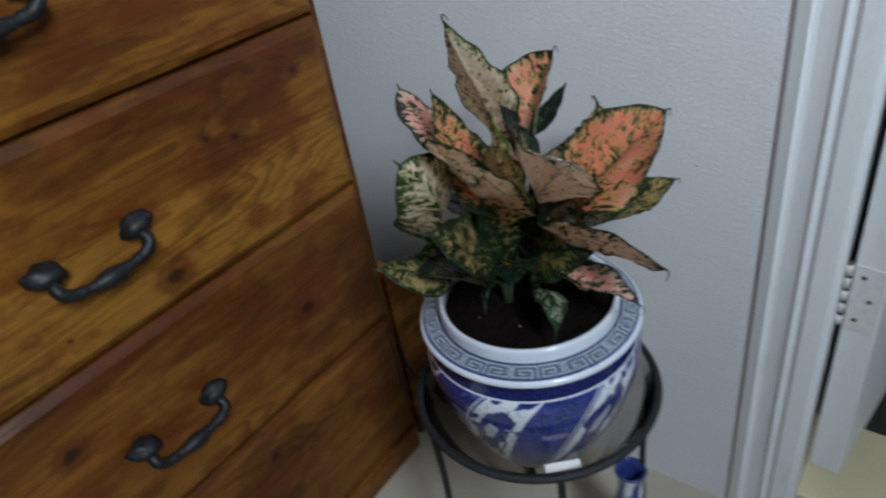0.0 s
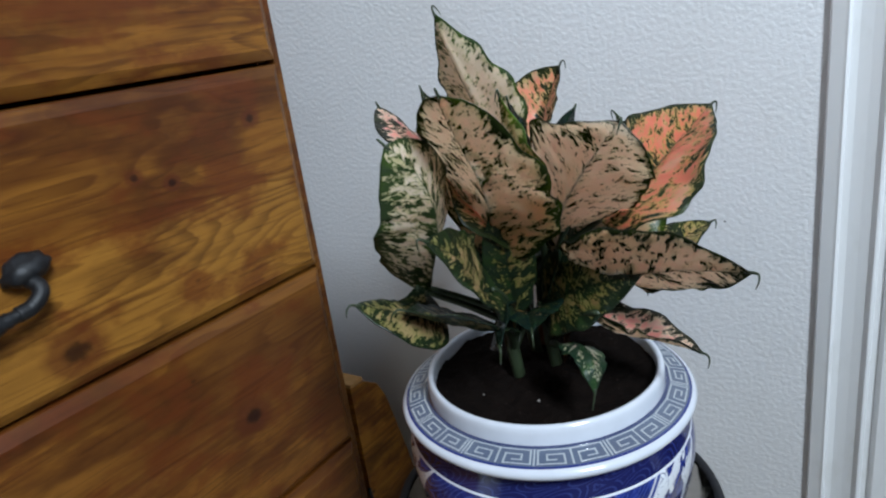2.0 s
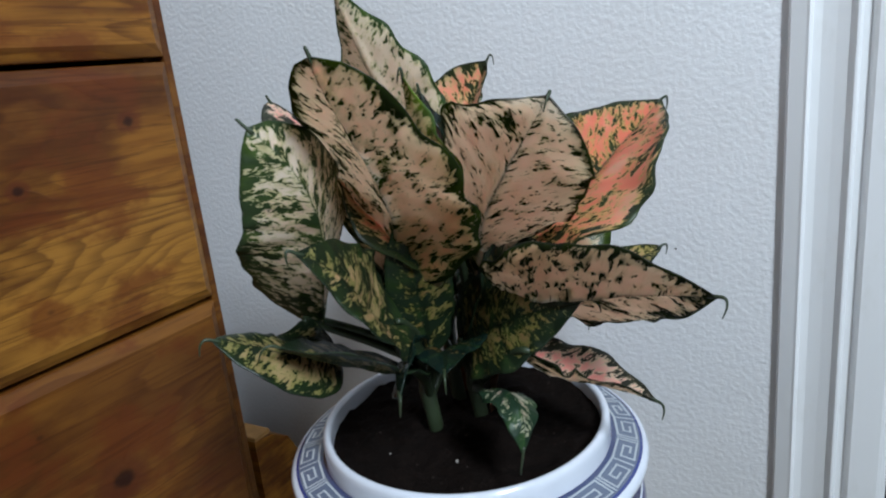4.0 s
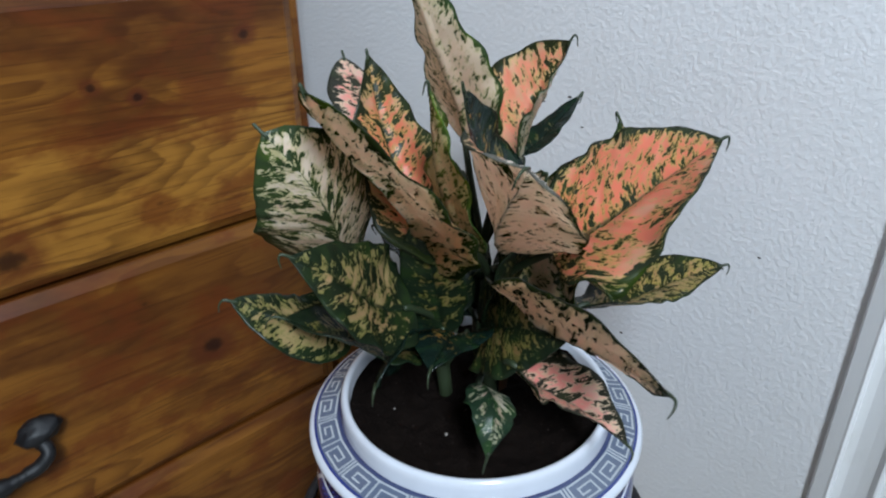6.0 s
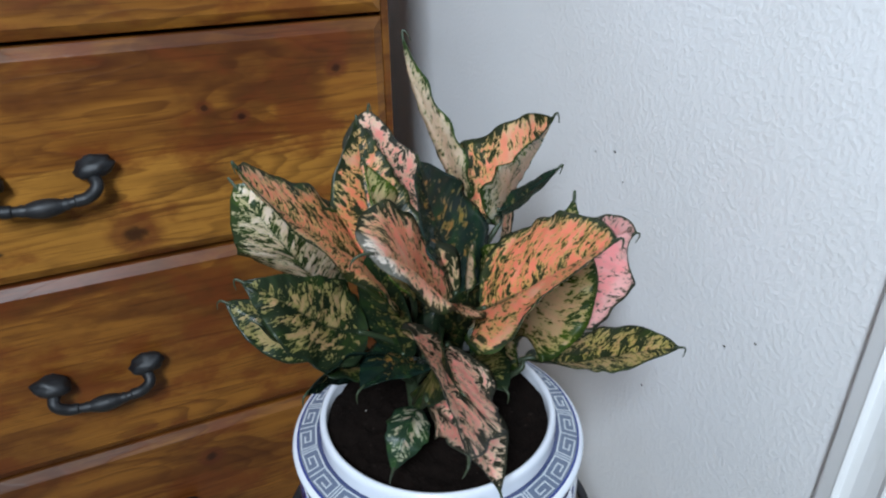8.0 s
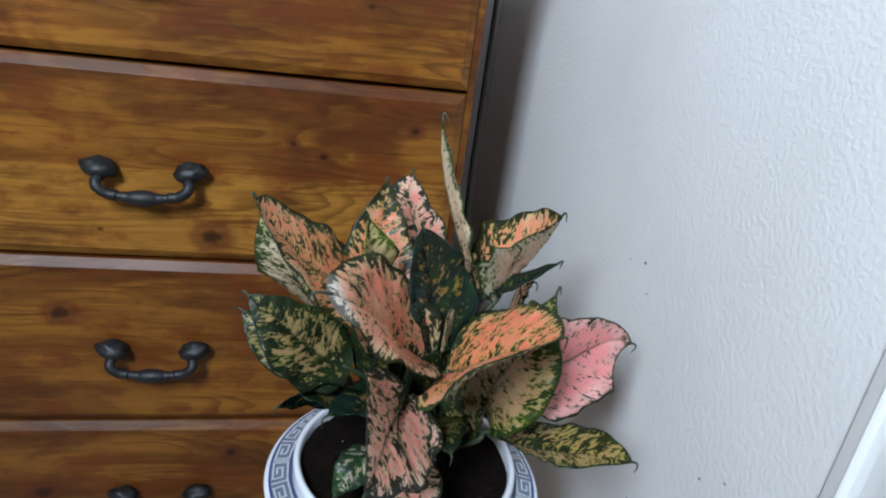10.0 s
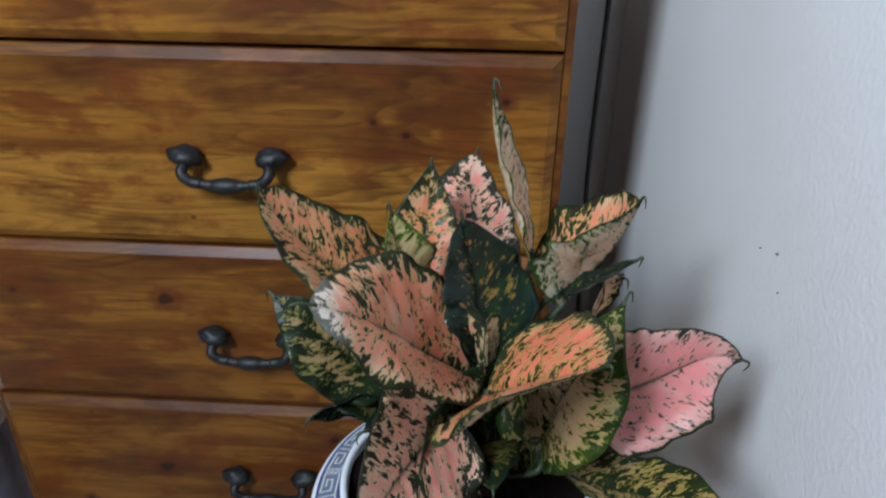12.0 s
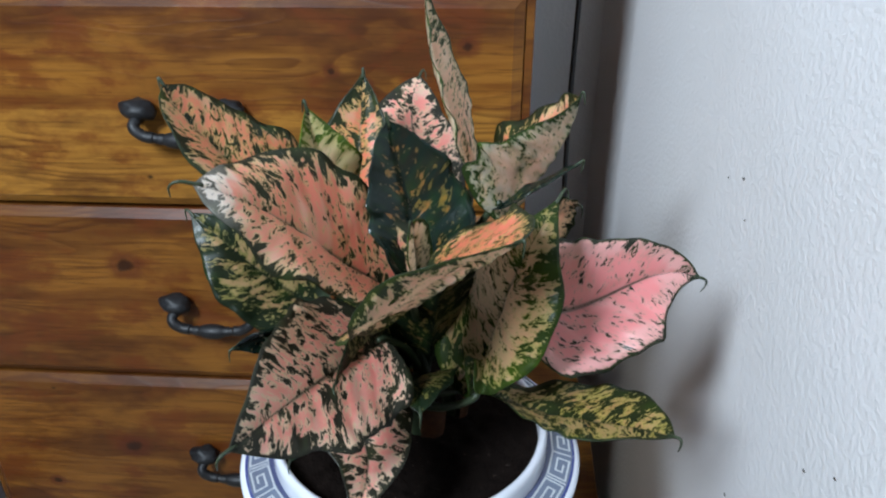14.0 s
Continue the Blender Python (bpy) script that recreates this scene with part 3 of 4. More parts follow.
prof = smooth_path([(0.064, 0.3290, 0), (0.070, 0.3295, 0), (0.075, 0.336, 0), (0.0865, 0.360, 0), (0.1005, 0.393, 0), (0.1105, 0.428, 0), (0.1148, 0.455, 0), (0.1135, 0.472, 0), (0.108, 0.482, 0), (0.1045, 0.488, 0), (0.1045, 0.494, 0)], 4)
part("body", lathe(bmesh.new(), [(0.001, 0.3300)] + [(p.x, p.y) for p in prof], (PX, PY), 96), M_BODY, pot)
prof = [(0.1045, 0.4935), (0.110, 0.4945), (0.1142, 0.4965), (0.1163, 0.4995), (0.1165, 0.5020), (0.1150, 0.5040), (0.1128, 0.5048)]
part("lip", lathe(bmesh.new(), prof, (PX, PY), 96), M_WHITE, pot)
part("rim_line", lathe(bmesh.new(), [(0.1129, 0.5049), (0.1112, 0.5056)], (PX, PY), 96), M_BLUE, pot)
part("rim_band", lathe(bmesh.new(), [(0.1113, 0.5055), (0.0965, 0.5090)], (PX, PY), 96), M_GREY, pot)
part("inner_line", lathe(bmesh.new(), [(0.0966, 0.5091), (0.0946, 0.5090), (0.0940, 0.5095)], (PX, PY), 96), M_LINE, pot)
prof = [(0.0940, 0.5092), (0.0936, 0.5180), (0.0934, 0.5215), (0.0922, 0.5235), (0.0905, 0.5240), (0.0888, 0.5232), (0.0878, 0.5210), (0.0875, 0.500), (0.0875, 0.470), (0.060, 0.40), (0.001, 0.395)]
part("collar", lathe(bmesh.new(), prof, (PX, PY), 96), M_WHITE, pot)


def on_rim(a, f):
    """A place on the fretwork band: angle a, and f from its inner to its outer edge."""
    r = 0.0972 + f * (0.1106 - 0.0972)
    z = 0.5090 + (0.5055 - 0.5090) * (r - 0.0965) / (0.1113 - 0.0965) + 0.00035
    return Vector((PX + r * math.cos(a), PY + r * math.sin(a), z))


# square meanders, each a folded line
bm = bmesh.new()
MEANDERS = 26
step = 2 * math.pi / MEANDERS
meander = [(0.02, 0.06), (0.90, 0.06), (0.90, 0.92), (0.20, 0.92), (0.20, 0.34), (0.66, 0.34), (0.66, 0.66), (0.42, 0.66)]
half_w = 0.00065
for k in range(MEANDERS):
    flip = k % 2
    line = [on_rim((k + (1 - u if flip else u)) * step, f) for u, f in meander]
    for p, q in zip(line, line[1:]):
        along = (q - p).normalized() * half_w
        side = along.cross(Vector((0, 0, 1))).normalized() * half_w
        bm.faces.new([bm.verts.new(w) for w in (p - along - side, q + along - side, q + along + side, p - along + side)])
for u in range(MEANDERS):
    p, q = on_rim((u + 0.0) * step, 0.0), on_rim((u + 0.0) * step, 1.0)
    side = (q - p).normalized().cross(Vector((0, 0, 1))).normalized() * half_w
    bm.faces.new([bm.verts.new(w) for w in (p - side, q - side, q + side, p + side)])
part("fret", bm, M_FRET, pot, "pale grey square meander fretwork", smooth=False)

M_GRIT = plain("perlite", (0.22, 0.20, 0.18), 0.9)
# soil, lumpy and crumbled
bm = bmesh.new()
rings = []
for i in range(1, 41):
    ring = []
    for k in range(96):
        a, r = 2 * math.pi * k / 96, 0.0876 * i / 40
        p = Vector((r * math.cos(a), r * math.sin(a), 0))
        h = 0.0035 * noise.noise(p * 28) + 0.0028 * noise.noise(p * 75 + Vector((3, 1, 0))) + 0.0018 * noise.noise(p * 190)
        ring.append(bm.verts.new((PX + p.x, PY + p.y, 0.5020 + h + 0.004 * math.exp(-(r / 0.050) ** 2))))
    rings.append(ring)
for a, b in zip(rings, rings[1:]):
    for k in range(96):
        bm.faces.new((a[k], a[(k + 1) % 96], b[(k + 1) % 96], b[k]))
bm.faces.new(rings[0])
soil = tagged(part("potting_soil", bm, soil_material()), label="dark crumbly potting soil filling the pot", category="soil", kind="stuff")

for gx, gy, size in ((-0.288, 0.690, 0.0012), (-0.331, 0.683, 0.0008)):
    bm = bmesh.new()
    for v in bmesh.ops.create_icosphere(bm, subdivisions=1, radius=size)["verts"]:
        v.co = v.co * (1 + 0.4 * noise.noise(v.co * 900)) + Vector((gx, gy, 0.5045))
    part("perlite", bm, M_GRIT, soil)

# ---------------------------------------------------------------- small vase under the stand
vase = thing("small_vase", "small blue and white porcelain vase behind the stand", "vase")
prof = smooth_path([(0.020, 0.0, 0), (0.025, 0.004, 0), (0.031, 0.045, 0), (0.034, 0.085, 0), (0.030, 0.120, 0), (0.021, 0.150, 0), (0.0165, 0.172, 0), (0.0165, 0.192, 0), (0.0195, 0.208, 0)], 4)
part("body", lathe(bmesh.new(), [(p.x, p.y) for p in prof], (-0.216, 0.797), 40), porcelain("vase_porcelain", 5, False), vase)
part("mouth", lathe(bmesh.new(), [(0.0194, 0.2078), (0.0202, 0.2095), (0.0195, 0.2110), (0.0172, 0.2105), (0.0140, 0.195), (0.0135, 0.172), (0.001, 0.155)], (-0.216, 0.797), 40), M_BLUE, vase, "dark blue vase mouth")

# ---------------------------------------------------------------- storage jar with a bag on its lid
JX, JY = -0.640, -0.040
jar = thing("storage_jar", "clear plastic storage jar with dark contents and white lid", "jar")
prof = [(0.001, 0.003), (0.090, 0.003), (0.0985, 0.010), (0.100, 0.020), (0.1005, 0.20), (0.097, 0.215), (0.096, 0.235)]
part("jar_wall", lathe(bmesh.new(), prof, (JX, JY), 64), clear_plastic("jar_plastic"), jar)
prof = [(0.001, 0.006), (0.088, 0.006), (0.0960, 0.014), (0.0975, 0.06), (0.0970, 0.135), (0.0975, 0.19), (0.090, 0.205), (0.001, 0.212)]
bm = lathe(bmesh.new(), prof, (JX, JY), 48)
for v in bm.verts:
    d = Vector((v.co.x - JX, v.co.y - JY, 0))
    if d.length > 0.02:
        v.co -= d * (0.03 + 0.05 * noise.noise(v.co * 30))
part("contents", bm, plain("grey_contents", (0.25, 0.25, 0.35), 0.7, 0.0, 0.75, 14.0, 0.4), jar, "bluish grey contents")
prof = [(0.096, 0.213), (0.106, 0.213), (0.1075, 0.218), (0.1075, 0.246), (0.104, 0.252), (0.090, 0.254), (0.001, 0.254)]
part("lid", lathe(bmesh.new(), prof, (JX, JY), 64), plain("white_plastic", (0.82, 0.83, 0.84), 0.35, 0.0, 0.04), jar, "white plastic screw lid")

# a printed pouch standing on the lid, leaning back
pouch = thing("plastic_pouch", "white plastic pouch with green, orange and blue print", "pouch")
pouch.matrix_world = pose(-0.690, -0.046, 0.2545, 0, 0, 108.0)
M_POUCH = plain("pouch_film", (0.80, 0.81, 0.80), 0.28, 0.0, 0.06, 20.0)


def pouch_skin(u, v):
    """A point on the pouch's front: u across and v up, from 0 to 1, with a crumpled film."""
    fat = 0.030 * (1 - abs(2 * u - 1) ** 2.4) * (1 - v ** 2.2) + 0.0015
    crease = 0.003 * noise.noise(Vector((u * 5, v * 7, 0.4))) * (1 - abs(2 * u - 1) ** 4)
    return Vector(((u - 0.5) * (0.150 - 0.030 * v), -fat - crease + 0.035 * v, 0.205 * v))


def pouch_patch(bm, u0, u1, v0, v1, lift, both=False, cut=0.0):
    nu, nv = 14, 14
    for s in ((1, -1) if both else (1,)):
        grid = []
        for j in range(nv + 1):
            v = v0 + (v1 - v0) * j / nv
            row = []
            for i in range(nu + 1):
                u = u0 + (u1 - u0) * i / nu + cut * (j / nv - 0.5)
                p = pouch_skin(u, v)
                base_y = 0.035 * v
                row.append(bm.verts.new((p.x, base_y + s * (p.y - base_y) - lift, p.z)))
            grid.append(row)
        for j in range(nv):
            for i in range(nu):
                bm.faces.new((grid[j][i], grid[j][i + 1], grid[j + 1][i + 1], grid[j + 1][i]))
    return bm


bm = pouch_patch(bmesh.new(), 0.0, 1.0, 0.0, 1.0, 0.0, True)
bmesh.ops.remove_doubles(bm, verts=bm.verts, dist=0.0031)
part("film", bm, M_POUCH, pouch)
for label, colour, u0, u1, v0, v1, cut in (
        ("deep green printed panel", (0.02, 0.16, 0.06), 0.56, 0.995, 0.40, 0.98, -0.04), ("light green printed leaf", (0.16, 0.42, 0.04), 0.50, 0.78, 0.52, 0.78, 0.10),
        ("orange printed stripe", (0.72, 0.20, 0.06), 0.66, 0.96, 0.46, 0.50, 0.02), ("blue printed mark", (0.05, 0.10, 0.48), 0.83, 0.96, 0.28, 0.37, 0.0),
        ("green printed corner", (0.02, 0.20, 0.09), 0.74, 0.985, 0.10, 0.26, 0.06)):
    part("print", pouch_patch(bmesh.new(), u0, u1, v0, v1, 0.0006 if "panel" in label or "corner" in label else 0.0011, False, cut), plain("ink", colour, 0.3, 0.0, 0.08), pouch, label)

# ---------------------------------------------------------------- orange tub on the floor before the jar
e_tub = thing("plastic_tub", "shallow orange plastic tub on the floor", "tub")
prof = [(0.001, 0.002), (0.060, 0.002), (0.068, 0.006), (0.076, 0.040), (0.0785, 0.0415), (0.0785, 0.0435), (0.0745, 0.0435), (0.066, 0.009), (0.001, 0.006)]
part("tub_wall", lathe(bmesh.new(), prof, (-0.430, 0.015), 56), plain("orange_plastic", (0.62, 0.20, 0.02), 0.35, 0.0, 0.08), e_tub)
part("rim", ring_tube(bmesh.new(), (-0.430, 0.015, 0.0440), 0.0775, 0.0020, 56, 8), plain("orange_rim", (0.66, 0.23, 0.03), 0.35, 0.0, 0.08), e_tub)

# ---------------------------------------------------------------- the plant
def leaf_material(name, ground, blush, flecks, margin, halo=(0.42, 0.36, 0.16), green=(0.012, 0.032, 0.018), blush_amount=0.5, rough=0.36, fine=1.0, white_tip=False, thin=0.45):
    """A variegated leaf: a ground colour with a soft blush, green flecks drawn out along the side veins that crowd and merge towards the margin,
    each with a pale halo, and a ragged dark green margin of about that many metres. flecks: how much of the blade they cover; thin: how much light comes through."""
    m, nt, b = material(name, rough, spec=0.4)
    n = Net(nt)
    u, v, _ = n.split(n.coords("UV"))
    metric = n.nt.nodes.new("ShaderNodeUVMap")
    metric.uv_map = "metric"
    mx, my, _ = n.split(metric.outputs[0])
    rnd = n.nt.nodes.new("ShaderNodeObjectInfo").outputs["Random"]
    side = n.math("SUBTRACT", n.math("MULTIPLY", u, 2.0), 1.0)
    a = n.math("ABSOLUTE", side)
    x = n.math("ABSOLUTE", mx)
    off = n.math("ADD", n.math("MULTIPLY", rnd, 37.0), n.math("MULTIPLY", n.math("SIGN", side), 5.0))
    # the side veins run forward and bend on towards the tip
    q = n.math("SUBTRACT", my, n.math("ADD", n.math("MULTIPLY", x, 0.55), n.math("MULTIPLY", n.math("MULTIPLY", x, x), 4.0)))
    rim = n.math("SUBTRACT", n.math("DIVIDE", x, n.math("MAXIMUM", a, 0.02)), x)

    def along(sq, sx, dz=0.0, detail=2.0, rough_=0.5, distort=0.0):
        return n.noise(n.join(n.math("MULTIPLY", q, sq), n.math("MULTIPLY", x, sx), n.math("ADD", off, dz)), 1.0, detail, rough_, distort)

    wide = along(38.0, 30.0, 0.0, 2.0, 0.5)
    spots = along(280.0 * fine, 185.0 * fine, 0.0, 2.0, 0.5, 0.8)
    blots = along(155.0 * fine, 100.0 * fine, 3.3, 3.0, 0.6, 1.1)
    streak = along(120.0, 14.0, 8.0)
    # ground: blush in streaks between the side veins, strongest away from the margin
    inner = n.step(rim, 0.003, 0.016)
    soft = n.math("ADD", n.math("ADD", n.math("MULTIPLY", wide, 0.55), n.math("MULTIPLY", streak, 0.45)), n.math("MULTIPLY", n.math("SUBTRACT", inner, 0.5), 0.16))
    col = n.mix(n.step(soft, 0.60 - 0.26 * blush_amount, 0.70 - 0.18 * blush_amount), (*ground, 1), (*blush, 1))
    pale = tuple(min(1.0, c * 1.10 + 0.06) for c in ground) + (1,)
    col = n.mix(n.math("MULTIPLY", n.step(streak, 0.54, 0.72), 0.35), col, pale)
    # flecks: few in the middle of each half, many at the margin, the base and beside the midrib
    near_rim = n.math("SUBTRACT", 1.0, n.step(rim, 0.0, 0.015))
    low_end = n.math("SUBTRACT", 1.0, n.step(v, 0.02, 0.34))
    by_rib = n.math("SUBTRACT", 1.0, n.step(x, 0.0, 0.007))
    crowd = n.math("ADD", n.math("MULTIPLY", n.math("SUBTRACT", wide, 0.5), 0.42),
                   n.math("ADD", n.math("MULTIPLY", near_rim, 0.100), n.math("ADD", n.math("MULTIPLY", low_end, 0.060), n.math("MULTIPLY", by_rib, 0.035))))
    field = n.math("ADD", n.math("MAXIMUM", n.math("SUBTRACT", spots, 0.015), blots), crowd)
    lo = 0.830 - 0.30 * flecks
    spot_h, spot_g = n.step(field, lo - 0.085, lo - 0.010), n.step(field, lo, lo + 0.022)
    # single spots of uneven size over the whole blade
    jig = n.math("MULTIPLY", n.math("SUBTRACT", spots, 0.5), 2.6)
    jog = n.math("MULTIPLY", n.math("SUBTRACT", blots, 0.5), 2.6)
    dot = n.node("ShaderNodeTexVoronoi", Vector=n.join(n.math("ADD", n.math("ADD", n.math("MULTIPLY", q, 225.0 * fine), jig), n.math("MULTIPLY", off, 3.7)), n.math("ADD", n.math("MULTIPLY", x, 155.0 * fine), jog), 0.0), Scale=1.0)
    dot.voronoi_dimensions = "2D"
    luck = n.split(dot.outputs["Color"])[0]
    dense = n.math("ADD", n.math("ADD", 0.66, n.math("MULTIPLY", n.math("SUBTRACT", wide, 0.5), 2.2)), n.math("ADD", n.math("MULTIPLY", near_rim, 0.45), n.math("MULTIPLY", low_end, 0.25)))
    size = n.math("MULTIPLY", n.math("MULTIPLY", n.math("ADD", -0.14, luck), dense), flecks * 1.45)
    reach = n.math("SUBTRACT", size, dot.outputs["Distance"])
    spot_h = n.math("MAXIMUM", spot_h, n.step(reach, -0.26, -0.05))
    spot_g = n.math("MAXIMUM", spot_g, n.step(reach, -0.02, 0.06))
    ragged = n.math("ADD", rim, n.math("ADD", n.math("MULTIPLY", n.math("SUBTRACT", blots, 0.5), -margin * 4.4), n.math("MULTIPLY", n.math("SUBTRACT", spots, 0.5), -margin * 3.4)))
    h = n.math("MAXIMUM", spot_h, n.math("SUBTRACT", 1.0, n.step(ragged, margin * 1.05, margin * 1.8)))
    g = n.math("MAXIMUM", spot_g, n.math("SUBTRACT", 1.0, n.step(ragged, margin * 0.75, margin * 1.02)))
    g = n.math("MAXIMUM", g, n.math("SUBTRACT", 1.0, n.step(rim, 0.0010, 0.0020)))
    rib_w = n.math("SUBTRACT", 0.0023, n.math("MULTIPLY", v, 0.0021))
    rib = n.math("MULTIPLY", n.math("SUBTRACT", 1.0, n.step(x, n.math("MULTIPLY", rib_w, 0.5), rib_w)), n.math("SUBTRACT", 1.0, n.step(v, 0.60, 0.88)))
    col = n.mix(n.math("MULTIPLY", h, 0.76), col, (*halo, 1))
    tint = n.mix(n.step(along(90.0, 60.0), 0.44, 0.74), (*green, 1), (green[0] * 3.0, green[1] * 2.3, green[2] * 1.1, 1))
    col = n.mix(n.math("MULTIPLY", n.math("MAXIMUM", g, n.math("MULTIPLY", rib, 0.85)), 0.96), col, tint)
    if white_tip:
        tip_end = n.math("MULTIPLY", n.step(n.math("ADD", v, n.math("MULTIPLY", blots, 0.16)), 0.92, 1.02), n.math("SUBTRACT", 1.0, n.math("MULTIPLY", g, 0.8)))
        col = n.mix(tip_end, col, (0.94, 0.88, 0.82, 1))
    n.put(b.inputs["Base Color"], col)
    n.put(b.inputs["Roughness"], n.math("ADD", rough - 0.08, n.math("MULTIPLY", blots, 0.20)))
    vein = n.math("ABSOLUTE", n.math("SUBTRACT", n.math("FRACT", n.math("MULTIPLY", q, 75.0)), 0.5))
    relief = n.math("ADD", n.math("MULTIPLY", n.step(vein, 0.0, 0.40), 0.7), n.math("ADD", n.math("MULTIPLY", n.step(x, 0.0, 0.002), 0.8), n.math("MULTIPLY", blots, 0.5)))
    n.bump(relief, 0.30, 0.0016, b)
    through_leaf = n.nt.nodes.new("ShaderNodeBsdfTranslucent")
    n.put(through_leaf.inputs["Color"], n.mix(n.math("MULTIPLY", n.math("SUBTRACT", 1.0, g), 0.84), col, (1.0, 0.90, 0.76, 1)))
    both = n.nt.nodes.new("ShaderNodeMixShader")
    both.inputs[0].default_value = thin
    n.nt.links.new(b.outputs[0], both.inputs[1])
    n.nt.links.new(through_leaf.outputs[0], both.inputs[2])
    n.nt.links.new(both.outputs[0], n.nt.nodes["Material Output"].inputs[0])
    return m


LEAF = {
    "coral": leaf_material("leaf_coral", (0.80, 0.39, 0.26), (0.92, 0.17, 0.10), 0.62, 0.0042, halo=(0.56, 0.46, 0.12), blush_amount=0.80, fine=1.0, thin=0.54),
    "coral_under": leaf_material("leaf_coral_underside", (0.90, 0.76, 0.42), (0.92, 0.64, 0.34), 0.46, 0.0036, halo=(0.50, 0.50, 0.12), green=(0.032, 0.070, 0.012), blush_amount=0.45, fine=1.0, thin=0.85),
    "bright": leaf_material("leaf_bright_coral", (0.82, 0.39, 0.26), (0.92, 0.18, 0.12), 0.56, 0.0046, halo=(0.54, 0.46, 0.10), blush_amount=0.88),
    "bright_under": leaf_material("leaf_bright_underside", (0.66, 0.44, 0.28), (0.70, 0.37, 0.25), 0.62, 0.0030, halo=(0.34, 0.34, 0.06), green=(0.022, 0.046, 0.010), blush_amount=0.4, thin=0.35),
    "salmon": leaf_material("leaf_salmon", (0.88, 0.45, 0.37), (0.92, 0.20, 0.16), 0.52, 0.0044, halo=(0.66, 0.54, 0.24), green=(0.007, 0.022, 0.012), blush_amount=0.70, fine=1.0, white_tip=True, thin=0.54),
    "salmon_under": leaf_material("leaf_salmon_underside", (0.92, 0.78, 0.44), (0.92, 0.66, 0.38), 0.40, 0.0026, halo=(0.54, 0.50, 0.13), green=(0.032, 0.070, 0.012), blush_amount=0.45, fine=1.0, white_tip=True, thin=0.85),
    "pink": leaf_material("leaf_pink", (0.88, 0.46, 0.46), (0.88, 0.29, 0.31), 0.29, 0.0019, halo=(0.60, 0.34, 0.28), blush_amount=0.62),
    "spotted": leaf_material("leaf_spotted", (0.90, 0.48, 0.42), (0.92, 0.25, 0.23), 0.62, 0.0032, halo=(0.76, 0.64, 0.42), green=(0.004, 0.013, 0.009), blush_amount=0.74, fine=0.90, thin=0.42),
    "spotted_under": leaf_material("leaf_spotted_underside", (0.93, 0.82, 0.56), (0.93, 0.73, 0.48), 0.46, 0.0030, halo=(0.58, 0.50, 0.20), green=(0.020, 0.045, 0.012), blush_amount=0.4, fine=0.90, thin=0.85),
    "cream": leaf_material("leaf_cream", (0.86, 0.64, 0.48), (0.88, 0.52, 0.38), 0.40, 0.0022, halo=(0.40, 0.40, 0.15), green=(0.018, 0.045, 0.016), blush_amount=0.5, fine=1.2),
    "cream_under": leaf_material("leaf_cream_underside", (0.90, 0.86, 0.72), (0.88, 0.78, 0.63), 0.38, 0.0022, halo=(0.46, 0.50, 0.18), green=(0.034, 0.085, 0.022), blush_amount=0.4, fine=1.2, thin=0.60),
    "silver": leaf_material("leaf_silver", (0.84, 0.79, 0.74), (0.80, 0.68, 0.62), 0.42, 0.0018, halo=(0.44, 0.46, 0.26), green=(0.014, 0.048, 0.020), blush_amount=0.3),
    "silver_under": leaf_material("leaf_silver_underside", (0.70, 0.60, 0.50), (0.66, 0.50, 0.40), 0.72, 0.0040, halo=(0.36, 0.36, 0.12), green=(0.018, 0.046, 0.014), blush_amount=0.3),
    "olive": leaf_material("leaf_olive", (0.46, 0.31, 0.16), (0.50, 0.27, 0.15), 0.62, 0.0024, halo=(0.23, 0.24, 0.03), green=(0.018, 0.044, 0.008), blush_amount=0.4, fine=1.15),
    "mottled": leaf_material("leaf_mottled", (0.46, 0.29, 0.12), (0.50, 0.23, 0.10), 0.78, 0.0032, halo=(0.38, 0.36, 0.04), green=(0.007, 0.022, 0.010), blush_amount=0.4, fine=1.1),
    # mottled green darkened further: the shade inside the plant is in the colour
    "dark_mottled": leaf_material("leaf_shade_mottled", (0.22, 0.16, 0.06), (0.26, 0.13, 0.055), 0.97, 0.0042, halo=(0.12, 0.135, 0.018), green=(0.005, 0.016, 0.009), fine=1.25, thin=0.22),
    "tan_mottled": leaf_material("leaf_tan_mottled", (0.36, 0.26, 0.12), (0.42, 0.25, 0.13), 0.80, 0.0034, halo=(0.15, 0.165, 0.03), green=(0.005, 0.016, 0.009), blush_amount=0.4, fine=1.1, thin=0.30),
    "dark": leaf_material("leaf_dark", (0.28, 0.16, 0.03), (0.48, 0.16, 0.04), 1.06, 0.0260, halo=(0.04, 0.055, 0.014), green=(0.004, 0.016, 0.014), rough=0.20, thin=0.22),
    "pale": leaf_material("leaf_pale", (0.60, 0.55, 0.28), (0.68, 0.55, 0.36), 0.48, 0.0014, halo=(0.32, 0.39, 0.09), green=(0.055, 0.115, 0.022), blush_amount=0.4),
    "green_white": leaf_material("leaf_green_white", (0.60, 0.54, 0.46), (0.60, 0.40, 0.35), 0.72, 0.0040, halo=(0.22, 0.28, 0.12), green=(0.011, 0.042, 0.022)),
}
LEAF["folded"] = LEAF["coral"]
M_STALK = plain("leaf_stalk", (0.026, 0.040, 0.018), 0.5, 0.0, 0.35, 70.0, 0.15)
plant = thing("aglaonema_plant", "variegated pink and green leafy pot plant in the soil", "pot plant")
CANES = (Vector((-0.322, 0.722, 0.480)), Vector((-0.298, 0.742, 0.480)), Vector((-0.325, 0.762, 0.480)))
